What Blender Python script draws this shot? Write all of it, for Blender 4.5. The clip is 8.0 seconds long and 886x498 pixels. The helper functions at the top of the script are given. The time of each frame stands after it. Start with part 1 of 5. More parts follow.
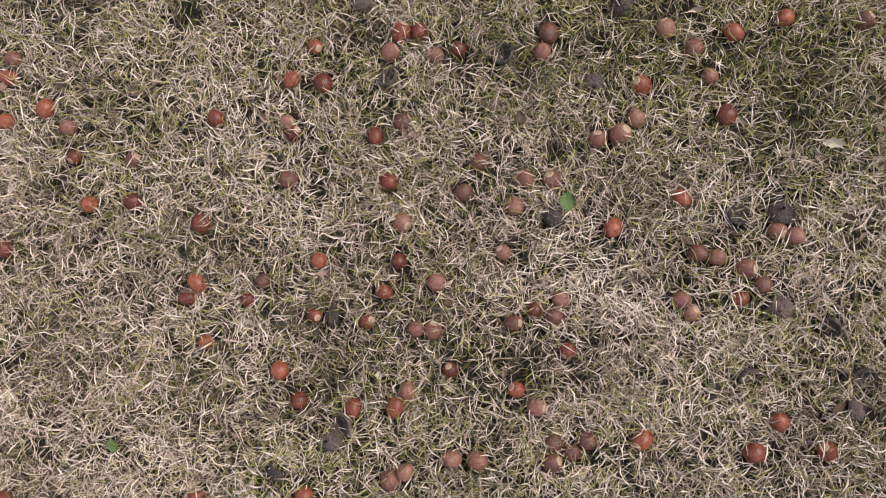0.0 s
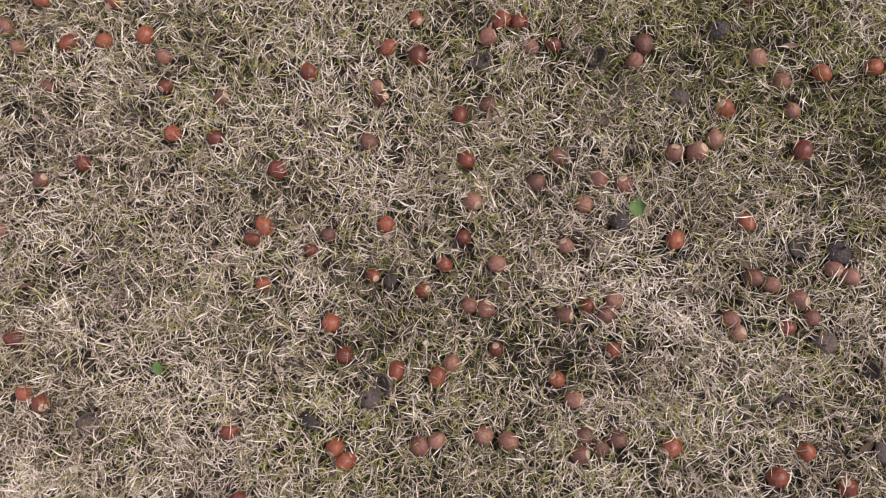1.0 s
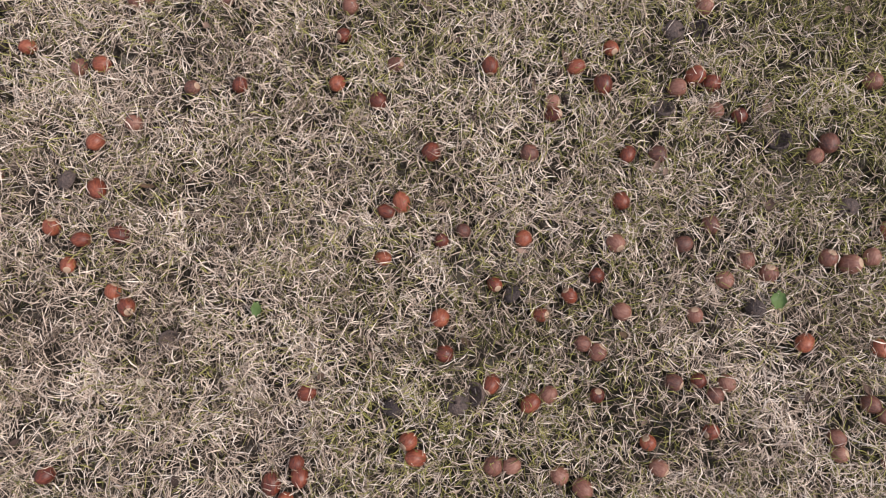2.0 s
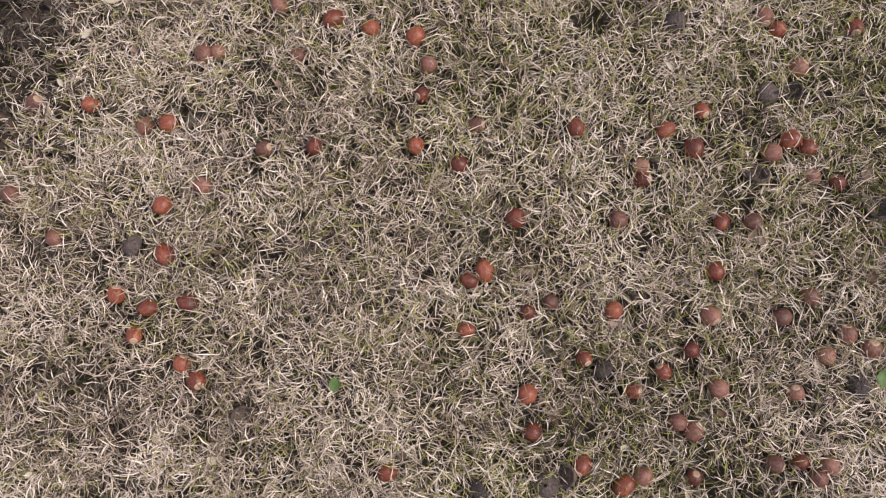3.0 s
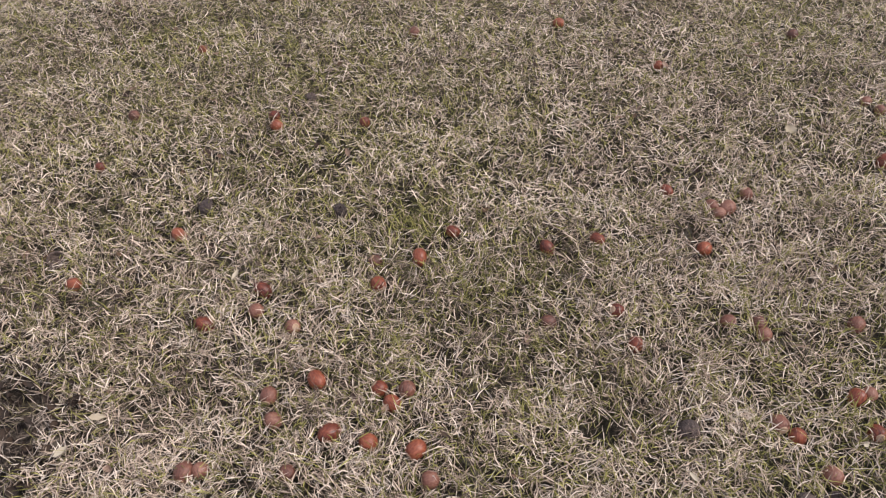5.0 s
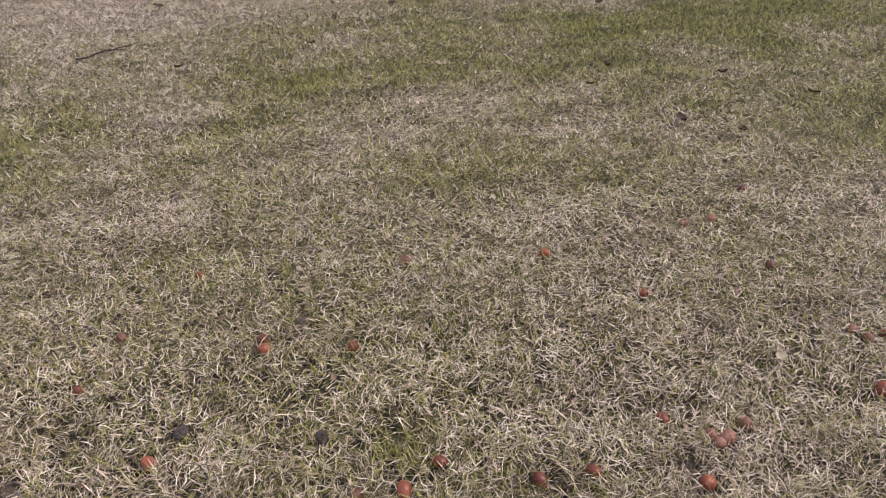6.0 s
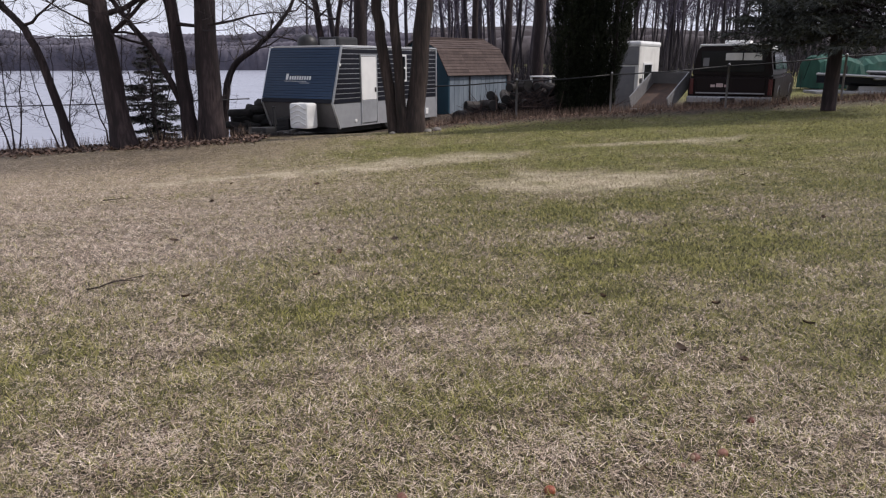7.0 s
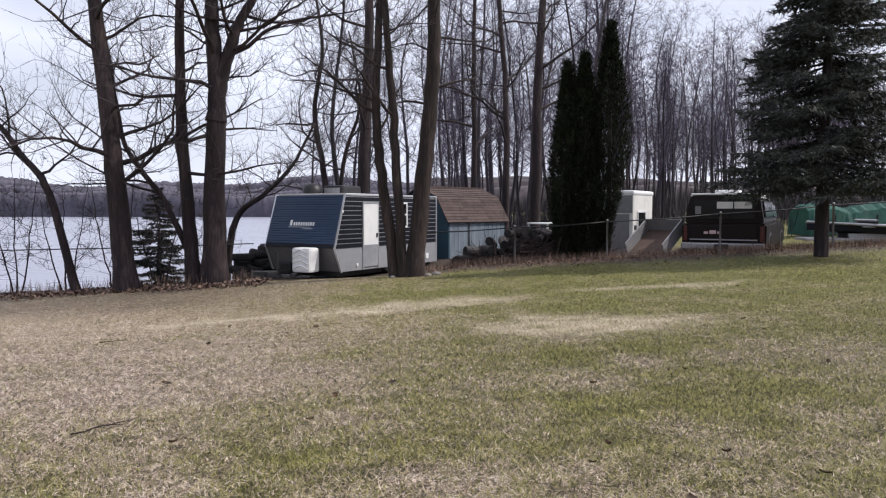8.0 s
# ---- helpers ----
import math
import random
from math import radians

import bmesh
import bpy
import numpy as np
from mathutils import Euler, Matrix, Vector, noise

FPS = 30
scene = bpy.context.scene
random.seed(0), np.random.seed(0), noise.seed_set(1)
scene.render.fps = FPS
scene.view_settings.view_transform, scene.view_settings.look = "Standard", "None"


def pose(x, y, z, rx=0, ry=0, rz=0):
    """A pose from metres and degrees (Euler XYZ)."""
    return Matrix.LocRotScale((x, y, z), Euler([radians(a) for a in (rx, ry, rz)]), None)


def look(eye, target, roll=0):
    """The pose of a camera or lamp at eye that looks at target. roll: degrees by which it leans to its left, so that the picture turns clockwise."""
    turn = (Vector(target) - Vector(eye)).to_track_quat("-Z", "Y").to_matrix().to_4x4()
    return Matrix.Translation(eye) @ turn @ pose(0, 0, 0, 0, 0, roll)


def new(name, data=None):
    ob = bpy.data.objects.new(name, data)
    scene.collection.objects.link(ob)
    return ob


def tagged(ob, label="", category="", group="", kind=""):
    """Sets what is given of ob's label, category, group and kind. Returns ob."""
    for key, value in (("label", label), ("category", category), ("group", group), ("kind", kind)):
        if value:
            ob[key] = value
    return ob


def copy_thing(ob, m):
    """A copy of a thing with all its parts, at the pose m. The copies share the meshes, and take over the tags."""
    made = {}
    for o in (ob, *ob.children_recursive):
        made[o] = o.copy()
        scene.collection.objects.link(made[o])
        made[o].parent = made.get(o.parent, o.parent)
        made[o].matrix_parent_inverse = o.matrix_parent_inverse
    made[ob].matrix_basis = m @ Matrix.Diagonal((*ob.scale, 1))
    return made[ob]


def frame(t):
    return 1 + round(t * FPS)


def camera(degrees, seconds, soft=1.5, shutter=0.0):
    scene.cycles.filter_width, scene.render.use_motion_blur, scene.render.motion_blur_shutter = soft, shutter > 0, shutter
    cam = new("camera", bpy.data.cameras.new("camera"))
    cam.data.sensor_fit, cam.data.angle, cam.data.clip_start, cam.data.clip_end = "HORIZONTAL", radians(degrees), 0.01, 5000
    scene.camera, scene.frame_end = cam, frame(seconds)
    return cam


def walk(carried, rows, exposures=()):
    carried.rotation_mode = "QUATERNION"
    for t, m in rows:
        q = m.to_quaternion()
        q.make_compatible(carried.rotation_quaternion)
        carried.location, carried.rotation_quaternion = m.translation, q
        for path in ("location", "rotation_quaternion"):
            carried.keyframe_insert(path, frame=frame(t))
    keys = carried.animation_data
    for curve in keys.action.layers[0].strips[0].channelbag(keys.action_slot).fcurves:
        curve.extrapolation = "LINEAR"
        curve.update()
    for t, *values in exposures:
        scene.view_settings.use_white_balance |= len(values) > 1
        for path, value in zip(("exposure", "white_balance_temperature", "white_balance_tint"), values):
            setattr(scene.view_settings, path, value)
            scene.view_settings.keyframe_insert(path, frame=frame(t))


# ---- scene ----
# The slope of the lawn about the camera: everything near is laid out on the lawn's own plane, then set upright.
FALL, SIDE = -3.76, -0.9
SLOPE = pose(0, 0, 0, FALL, SIDE, 0)
cam = camera(64.2, 8.0, soft=1.2)
PATH = [
    (0, (0.069, -0.09, 0.909), (-0.067, 0.137, -1.073), -57.7),
    (0.5, (0.052, -0.092, 0.932), (-0.076, 0.137, -1.05), -55.8),
    (1, (-0.022, -0.095, 0.942), (-0.15, 0.146, -1.039), -45.1),
    (1.5, (-0.121, -0.079, 0.947), (-0.242, 0.163, -1.035), -29.1),
    (1.7, (-0.155, -0.072, 0.943), (-0.27, 0.178, -1.038), -24.8),
    (2.8, (-0.309, 0.005, 0.921), (-0.397, 0.26, -1.061), -18.5),
    (3, (-0.323, 0.025, 0.912), (-0.415, 0.303, -1.066), -17.9),
    (3.5, (-0.355, 0.042, 0.886), (-0.444, 0.563, -1.043), -9.9),
    (4, (-0.354, 0.049, 0.863), (-0.445, 0.864, -0.961), -6.9),
    (4.2, (-0.35, 0.048, 0.856), (-0.44, 0.982, -0.911), -6.3),
    (5.3, (-0.35, 0.024, 0.829), (-0.363, 1.503, -0.511), -2.0),
    (5.5, (-0.347, 0.026, 0.825), (-0.356, 1.589, -0.42), -1.9),
    (6, (-0.338, 0.040, 0.822), (-0.337, 1.782, -0.16), -1.5),
    (6.5, (-0.337, 0.056, 0.822), (-0.33, 1.937, 0.135), -1.3),
    (7, (-0.335, 0.053, 0.818), (-0.32, 2.013, 0.437), -1.1),
    (7.5, (-0.334, 0.058, 0.807), (-0.313, 2.054, 0.703), -0.9),
    (8, (-0.33, 0.074, 0.803), (-0.307, 2.073, 0.826), -0.9),
]
walk(cam, [(t, SLOPE @ look(eye, target, roll)) for t, eye, target, roll in PATH],
     exposures=[(0, -0.12, 6500, 16), (5.3, -0.1, 6500, 16), (6.5, -0.03, 6500, 15), (7, -0.13, 6500, 15), (7.5, 0.10, 6430, 14), (8, 0.14, 6400, 14)])

# ---- world and sun ----
SUN_HIGH, SUN_WAY = 48.0, 88.0   # degrees above the horizon, degrees from +y towards +x
world = bpy.data.worlds.new("sky")
scene.world = world
world.use_nodes = True
wn, wl = world.node_tree.nodes, world.node_tree.links
wn.clear()
sky = wn.new("ShaderNodeTexSky")
sky.sky_type, sky.sun_disc = "NISHITA", False
sky.sun_elevation, sky.sun_rotation = radians(SUN_HIGH), radians(SUN_WAY)
sky.dust_density, sky.air_density = 3.0, 1.0
bright = wn.new("ShaderNodeVectorMath")
bright.operation = "SCALE"
bright.inputs["Scale"].default_value = 0.11
wl.new(sky.outputs[0], bright.inputs[0])
coord, spread = wn.new("ShaderNodeTexCoord"), wn.new("ShaderNodeMapping")
spread.inputs["Scale"].default_value = (1.6, 1.6, 5.0)
wl.new(coord.outputs["Generated"], spread.inputs[0])
cloud = wn.new("ShaderNodeTexNoise")
cloud.inputs["Scale"].default_value, cloud.inputs["Detail"].default_value = 2.2, 6.0
wl.new(spread.outputs[0], cloud.inputs["Vector"])
veil = wn.new("ShaderNodeMapRange")
veil.inputs["From Min"].default_value, veil.inputs["From Max"].default_value = 0.3, 0.62
veil.inputs["To Min"].default_value, veil.inputs["To Max"].default_value = 0.66, 0.97
wl.new(cloud.outputs["Fac"], veil.inputs["Value"])
mixed = wn.new("ShaderNodeMix")
mixed.data_type = "RGBA"
mixed.inputs[7].default_value = (1.18, 1.25, 1.44, 1)
wl.new(veil.outputs[0], mixed.inputs[0])
wl.new(bright.outputs[0], mixed.inputs[6])
back, wout = wn.new("ShaderNodeBackground"), wn.new("ShaderNodeOutputWorld")
wl.new(mixed.outputs[2], back.inputs["Color"])
wl.new(back.outputs[0], wout.inputs[0])
back.inputs["Strength"].default_value = 0.74
sun = new("sun", bpy.data.lights.new("sun", "SUN"))
sun.data.energy, sun.data.angle, sun.data.color = 3.45, radians(1.2), (1.0, 0.95, 0.87)
sh, sw = radians(SUN_HIGH), radians(SUN_WAY)
sun.matrix_world = look((0, 0, 0), (-math.cos(sh) * math.sin(sw), -math.cos(sh) * math.cos(sw), -math.sin(sh)))

# ---- materials ----
def material(name, stops, scale=20.0, rough=0.7, metal=0.0, bump=0.3, fine=0.0, stretch=(1, 1, 1), island=0.0, source="Object", spec=0.4, per_object=0.0, bump_scale=None):
    """A procedural surface: a ramp of colours over two scales of noise, with relief."""
    mat = bpy.data.materials.new(name)
    mat.use_nodes = True
    n, l = mat.node_tree.nodes, mat.node_tree.links
    bsdf = n["Principled BSDF"]
    co, mp = n.new("ShaderNodeTexCoord"), n.new("ShaderNodeMapping")
    mp.inputs["Scale"].default_value = stretch
    l.new(co.outputs[source], mp.inputs[0])
    big, small = n.new("ShaderNodeTexNoise"), n.new("ShaderNodeTexNoise")
    big.inputs["Scale"].default_value, big.inputs["Detail"].default_value = scale * 0.17, 3
    small.inputs["Scale"].default_value, small.inputs["Detail"].default_value = scale, 5
    add = n.new("ShaderNodeMath")
    add.operation = "ADD"
    for tex in (big, small):
        l.new(mp.outputs[0], tex.inputs["Vector"])
    half = n.new("ShaderNodeMath")
    half.operation, half.inputs[1].default_value = "MULTIPLY", 0.5
    l.new(big.outputs["Fac"], add.inputs[0])
    l.new(small.outputs["Fac"], add.inputs[1])
    l.new(add.outputs[0], half.inputs[0])
    value = half.outputs[0]
    for amount, node, out in ((island, "ShaderNodeNewGeometry", "Random Per Island"), (per_object, "ShaderNodeObjectInfo", "Random")):
        if amount:
            src, sc = n.new(node), n.new("ShaderNodeMath")
            sc.operation = "MULTIPLY_ADD"
            sc.inputs[1].default_value, sc.inputs[2].default_value = amount, -amount / 2
            l.new(src.outputs[out], sc.inputs[0])
            tot = n.new("ShaderNodeMath")
            l.new(value, tot.inputs[0])
            l.new(sc.outputs[0], tot.inputs[1])
            value = tot.outputs[0]
    ramp = n.new("ShaderNodeValToRGB")
    el = ramp.color_ramp.elements
    while len(el) < len(stops):
        el.new(0.5)
    for i, c in enumerate(stops):
        el[i].position = 0.32 + 0.36 * i / max(1, len(stops) - 1)
        el[i].color = (*c, 1)
    l.new(value, ramp.inputs[0])
    l.new(ramp.outputs[0], bsdf.inputs["Base Color"])
    bsdf.inputs["Metallic"].default_value = metal
    bsdf.inputs["Specular IOR Level"].default_value = spec
    rr = n.new("ShaderNodeMapRange")
    rr.inputs["To Min"].default_value, rr.inputs["To Max"].default_value = max(0.02, rough - 0.12), min(1, rough + 0.12)
    l.new(small.outputs["Fac"], rr.inputs["Value"])
    l.new(rr.outputs[0], bsdf.inputs["Roughness"])
    if bump:
        bp = n.new("ShaderNodeBump")
        bp.inputs["Strength"].default_value, bp.inputs["Distance"].default_value = bump, 0.01
        if bump_scale:
            tex = n.new("ShaderNodeTexNoise")
            tex.inputs["Scale"].default_value, tex.inputs["Detail"].default_value = bump_scale, 4
            l.new(mp.outputs[0], tex.inputs["Vector"])
            l.new(tex.outputs["Fac"], bp.inputs["Height"])
        else:
            l.new(small.outputs["Fac"], bp.inputs["Height"])
        l.new(bp.outputs[0], bsdf.inputs["Normal"])
    return mat


def grass_material(name, blades):
    """Straw and green mixed by 'green', 'pale' and 'tone' values; near turf is darkened as shade between blades."""
    mat = bpy.data.materials.new(name)
    mat.use_nodes = True
    n, l = mat.node_tree.nodes, mat.node_tree.links
    bsdf = n["Principled BSDF"]
    bsdf.inputs["Roughness"].default_value = 0.65
    bsdf.inputs["Specular IOR Level"].default_value = 0.25

    def attr(key):
        a = n.new("ShaderNodeAttribute")
        a.attribute_name = key
        return a.outputs["Fac"]

    def ramp(value, stops):
        r = n.new("ShaderNodeValToRGB")
        el = r.color_ramp.elements
        while len(el) < len(stops):
            el.new(0.5)
        for e, (p, c) in zip(el, stops):
            e.position, e.color = p, (*c, 1)
        l.new(value, r.inputs[0])
        return r.outputs[0]

    def mix(fac, a, b):
        m = n.new("ShaderNodeMix")
        m.data_type = "RGBA"
        l.new(fac, m.inputs[0])
        l.new(a, m.inputs[6])
        l.new(b, m.inputs[7])
        return m.outputs[2]

    if blades:
        tone = attr("tone")
    else:
        geo, tex = n.new("ShaderNodeNewGeometry"), n.new("ShaderNodeTexNoise")
        tex.inputs["Scale"].default_value, tex.inputs["Detail"].default_value, tex.inputs["Roughness"].default_value = 38, 8, 0.75
        l.new(geo.outputs["Position"], tex.inputs["Vector"])
        stretch = n.new("ShaderNodeMapRange")
        stretch.inputs["From Min"].default_value, stretch.inputs["From Max"].default_value = 0.40, 0.60
        l.new(tex.outputs["Fac"], stretch.inputs["Value"])
        clump, spread, blend = n.new("ShaderNodeTexNoise"), n.new("ShaderNodeMapRange"), n.new("ShaderNodeMath")
        clump.inputs["Scale"].default_value, clump.inputs["Detail"].default_value, clump.inputs["Roughness"].default_value = 9, 5, 0.7
        l.new(geo.outputs["Position"], clump.inputs["Vector"])
        spread.inputs["From Min"].default_value, spread.inputs["From Max"].default_value = 0.36, 0.64
        spread.inputs["To Min"].default_value, spread.inputs["To Max"].default_value = -0.3, 0.3
        l.new(clump.outputs["Fac"], spread.inputs["Value"])
        blend.operation, blend.use_clamp = "ADD", True
        l.new(stretch.outputs[0], blend.inputs[0])
        l.new(spread.outputs[0], blend.inputs[1])
        tone = blend.outputs[0]
    # The turf's low k puts the shade between blades into its colour.
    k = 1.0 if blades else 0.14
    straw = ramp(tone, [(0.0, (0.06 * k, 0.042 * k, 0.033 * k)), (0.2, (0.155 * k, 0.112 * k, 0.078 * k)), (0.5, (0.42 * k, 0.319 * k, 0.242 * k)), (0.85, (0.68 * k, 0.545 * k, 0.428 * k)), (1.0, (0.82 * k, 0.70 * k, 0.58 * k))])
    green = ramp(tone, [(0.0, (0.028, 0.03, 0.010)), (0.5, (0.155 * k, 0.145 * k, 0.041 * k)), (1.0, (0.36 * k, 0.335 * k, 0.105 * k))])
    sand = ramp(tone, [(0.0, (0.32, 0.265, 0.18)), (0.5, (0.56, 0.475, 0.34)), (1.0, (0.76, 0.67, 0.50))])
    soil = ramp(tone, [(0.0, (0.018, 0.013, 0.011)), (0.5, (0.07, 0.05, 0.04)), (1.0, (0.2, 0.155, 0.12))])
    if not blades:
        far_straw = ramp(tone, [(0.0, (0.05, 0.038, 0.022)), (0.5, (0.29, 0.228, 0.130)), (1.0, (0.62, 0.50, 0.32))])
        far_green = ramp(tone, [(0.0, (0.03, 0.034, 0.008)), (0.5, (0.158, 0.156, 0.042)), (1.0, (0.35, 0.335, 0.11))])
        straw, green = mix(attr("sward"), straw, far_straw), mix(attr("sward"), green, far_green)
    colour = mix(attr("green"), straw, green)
    colour = mix(attr("pale"), colour, sand)
    colour = mix(attr("bare"), colour, soil)
    l.new(colour, bsdf.inputs["Base Color"])
    if not blades:
        bp = n.new("ShaderNodeBump")
        bp.inputs["Strength"].default_value, bp.inputs["Distance"].default_value = 0.9, 0.02
        l.new(tone, bp.inputs["Height"])
        l.new(bp.outputs[0], bsdf.inputs["Normal"])
    return mat


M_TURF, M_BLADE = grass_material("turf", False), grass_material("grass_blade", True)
M_NUT = material("acorn_shell", [(0.055, 0.014, 0.010), (0.17, 0.042, 0.022), (0.32, 0.098, 0.05)], 330, 0.42, bump=0.15, per_object=0.24, stretch=(1, 1, 0.4))
M_NUT_OLD = material("weathered_acorn_shell", [(0.085, 0.036, 0.027), (0.19, 0.078, 0.053), (0.30, 0.15, 0.105)], 330, 0.46, bump=0.25, per_object=0.28, stretch=(1, 1, 0.45))
M_SCAR = material("acorn_scar", [(0.30, 0.19, 0.12), (0.45, 0.31, 0.21)], 90, 0.8, per_object=0.2)
M_CUP = material("acorn_cup", [(0.045, 0.033, 0.032), (0.10, 0.075, 0.066), (0.17, 0.12, 0.10)], 300, 0.85, bump=0.9, per_object=0.3)
M_DEAD = material("dead_leaf", [(0.025, 0.016, 0.011), (0.06, 0.036, 0.022), (0.12, 0.07, 0.04)], 60, 0.8, per_object=0.3)
M_PALE = material("bleached_leaf", [(0.36, 0.30, 0.21), (0.52, 0.45, 0.34)], 60, 0.8, per_object=0.3)
M_LEAF = material("fresh_leaf", [(0.06, 0.11, 0.025), (0.11, 0.17, 0.045)], 60, 0.6)
M_LITTER = material("leaf_litter", [(0.045, 0.027, 0.021), (0.14, 0.086, 0.062), (0.29, 0.195, 0.145)], 8, 0.85, island=0.5)
M_BARK = material("bark", [(0.009, 0.006, 0.0065), (0.023, 0.015, 0.016), (0.072, 0.051, 0.051)], 22, 0.9, bump=1.0, stretch=(1, 1, 0.16))
M_BARK_WARM = material("ridged_brown_bark", [(0.005, 0.0035, 0.003), (0.024, 0.016, 0.014), (0.068, 0.048, 0.041)], 26, 0.9, bump=1.0, stretch=(1, 1, 0.12))
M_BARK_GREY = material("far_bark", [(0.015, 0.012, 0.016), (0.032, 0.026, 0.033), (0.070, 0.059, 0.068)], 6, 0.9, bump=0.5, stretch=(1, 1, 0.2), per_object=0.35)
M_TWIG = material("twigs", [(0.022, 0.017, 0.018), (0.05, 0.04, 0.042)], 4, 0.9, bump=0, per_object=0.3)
# Twigs of the far woods: paled and blued, haze put into the colour.
M_HAZED_TWIG = material("hazed_far_twigs", [(0.055, 0.046, 0.070), (0.10, 0.085, 0.122)], 4, 0.9, bump=0, per_object=0.3)
M_NEEDLE = material("spruce_needles", [(0.009, 0.010, 0.009), (0.022, 0.025, 0.021), (0.055, 0.061, 0.052)], 6, 0.7, bump=0, island=0.35)
M_CEDAR = material("cedar_foliage", [(0.005, 0.007, 0.0035), (0.011, 0.014, 0.007), (0.023, 0.027, 0.013)], 6, 0.8, bump=0, island=0.3, spec=0.15)
# Water's base colour is raised to hold some of the sky's glare.
M_WATER = material("glare_paled_lake_water", [(0.20, 0.21, 0.265), (0.28, 0.29, 0.355)], 0.4, 0.3, bump=1.0, source="Object", spec=1.0, bump_scale=0.6)
# The light blue-grey base carries the distance haze over the hills.
M_SHORE = material("hazed_far_woods", [(0.062, 0.060, 0.080), (0.088, 0.082, 0.106), (0.118, 0.106, 0.130)], 0.5, 0.95, bump=0.0)
M_THICKET = material("far_thicket", [(0.030, 0.024, 0.027), (0.052, 0.043, 0.047), (0.085, 0.072, 0.078)], 0.9, 0.95, bump=0.0, stretch=(1, 1, 0.25))
M_BLUE = material("blue_ribbed_aluminium", [(0.019, 0.042, 0.088), (0.027, 0.057, 0.112)], 5, 0.42, bump=0.05)
M_NAVY = material("dark_navy_siding", [(0.006, 0.007, 0.012), (0.011, 0.012, 0.020)], 5, 0.5, bump=0.05, spec=0.22)
M_SILVER = material("silver_siding", [(0.30, 0.31, 0.33), (0.40, 0.41, 0.43)], 6, 0.4, metal=0.3, bump=0.08)
M_SKIRT = material("grey_nose_panel", [(0.11, 0.106, 0.108), (0.16, 0.153, 0.153)], 5, 0.5, bump=0.08)
M_DULL = material("grey_panel", [(0.15, 0.15, 0.16), (0.22, 0.215, 0.215)], 5, 0.55, bump=0.05)
M_WHITE = material("white_paint", [(0.70, 0.70, 0.70), (0.82, 0.82, 0.81)], 5, 0.45, bump=0.06)
M_STAINED_AND_SKY = material("stained_panel_and_sky_pane", [(0.46, 0.45, 0.42), (0.68, 0.67, 0.63), (0.78, 0.77, 0.73)], 3, 0.55, bump=0.06)
M_TRIM = material("aluminium_trim", [(0.55, 0.56, 0.58), (0.68, 0.69, 0.70)], 20, 0.35, metal=0.7, bump=0.05)
M_GREYTRIM = material("galvanised_steel", [(0.25, 0.25, 0.26), (0.38, 0.38, 0.39)], 40, 0.5, metal=0.6, bump=0.1)
M_BLACK = material("black_plastic", [(0.010, 0.010, 0.011), (0.024, 0.024, 0.026)], 20, 0.5, bump=0.1)
M_RUBBER = material("tyre_rubber", [(0.014, 0.014, 0.015), (0.035, 0.034, 0.033)], 30, 0.8, bump=0.3)
M_GLASS = material("dark_glass", [(0.005, 0.006, 0.007), (0.009, 0.010, 0.012)], 2, 0.16, bump=0, spec=0.16)
M_SHINGLE = material("brown_shingle", [(0.038, 0.025, 0.022), (0.066, 0.045, 0.04), (0.10, 0.072, 0.064)], 14, 0.9, bump=0.6, per_object=0.18)
M_TEAL = material("teal_painted_board", [(0.018, 0.055, 0.085), (0.028, 0.078, 0.115)], 5, 0.6, bump=0.15)
M_SHED = material("pale_blue_painted_board", [(0.095, 0.12, 0.15), (0.145, 0.178, 0.215), (0.20, 0.24, 0.28)], 6, 0.7, bump=0.25, stretch=(1, 1, 0.2), per_object=0.15)
M_MAROON = material("dark_maroon_paint", [(0.006, 0.0025, 0.003), (0.011, 0.0045, 0.005)], 4, 0.45, bump=0.02, spec=0.18)
M_CHROME = material("dull_chrome", [(0.20, 0.20, 0.21), (0.34, 0.34, 0.35)], 20, 0.3, metal=0.9, bump=0.05)
M_RED = material("red_lens", [(0.05, 0.005, 0.005), (0.09, 0.008, 0.007)], 20, 0.3, bump=0)
M_RUST = material("rusty_bed", [(0.045, 0.034, 0.030), (0.085, 0.055, 0.043), (0.15, 0.09, 0.065)], 6, 0.8, bump=0.3)
M_TARP = material("green_tarpaulin", [(0.012, 0.05, 0.038), (0.020, 0.078, 0.060), (0.036, 0.11, 0.088)], 3, 0.85, bump=0.6, bump_scale=4)
M_WEED = material("dry_weeds", [(0.07, 0.042, 0.034), (0.15, 0.098, 0.072), (0.27, 0.195, 0.145)], 3, 0.9, bump=0, island=0.5)
M_DARKHEAP = material("weathered_dark_rubber", [(0.006, 0.006, 0.006), (0.016, 0.015, 0.015), (0.034, 0.03, 0.029)], 10, 0.85, bump=0.5, per_object=0.3)
M_LOG = material("weathered_log", [(0.010, 0.008, 0.008), (0.024, 0.020, 0.019), (0.085, 0.075, 0.068)], 12, 0.9, bump=0.7, stretch=(1, 1, 0.2), per_object=0.4)
M_BRUSH = material("dead_brushwood", [(0.010, 0.006, 0.006), (0.026, 0.016, 0.015), (0.065, 0.040, 0.034)], 5, 0.9, bump=0, island=0.5)
M_STONE = material("grey_stone", [(0.10, 0.09, 0.08), (0.18, 0.165, 0.15), (0.28, 0.26, 0.24)], 12, 0.9, bump=0.5)
M_PINK = material("faded_script_paint", [(0.50, 0.36, 0.35), (0.62, 0.48, 0.46)], 20, 0.5, bump=0)

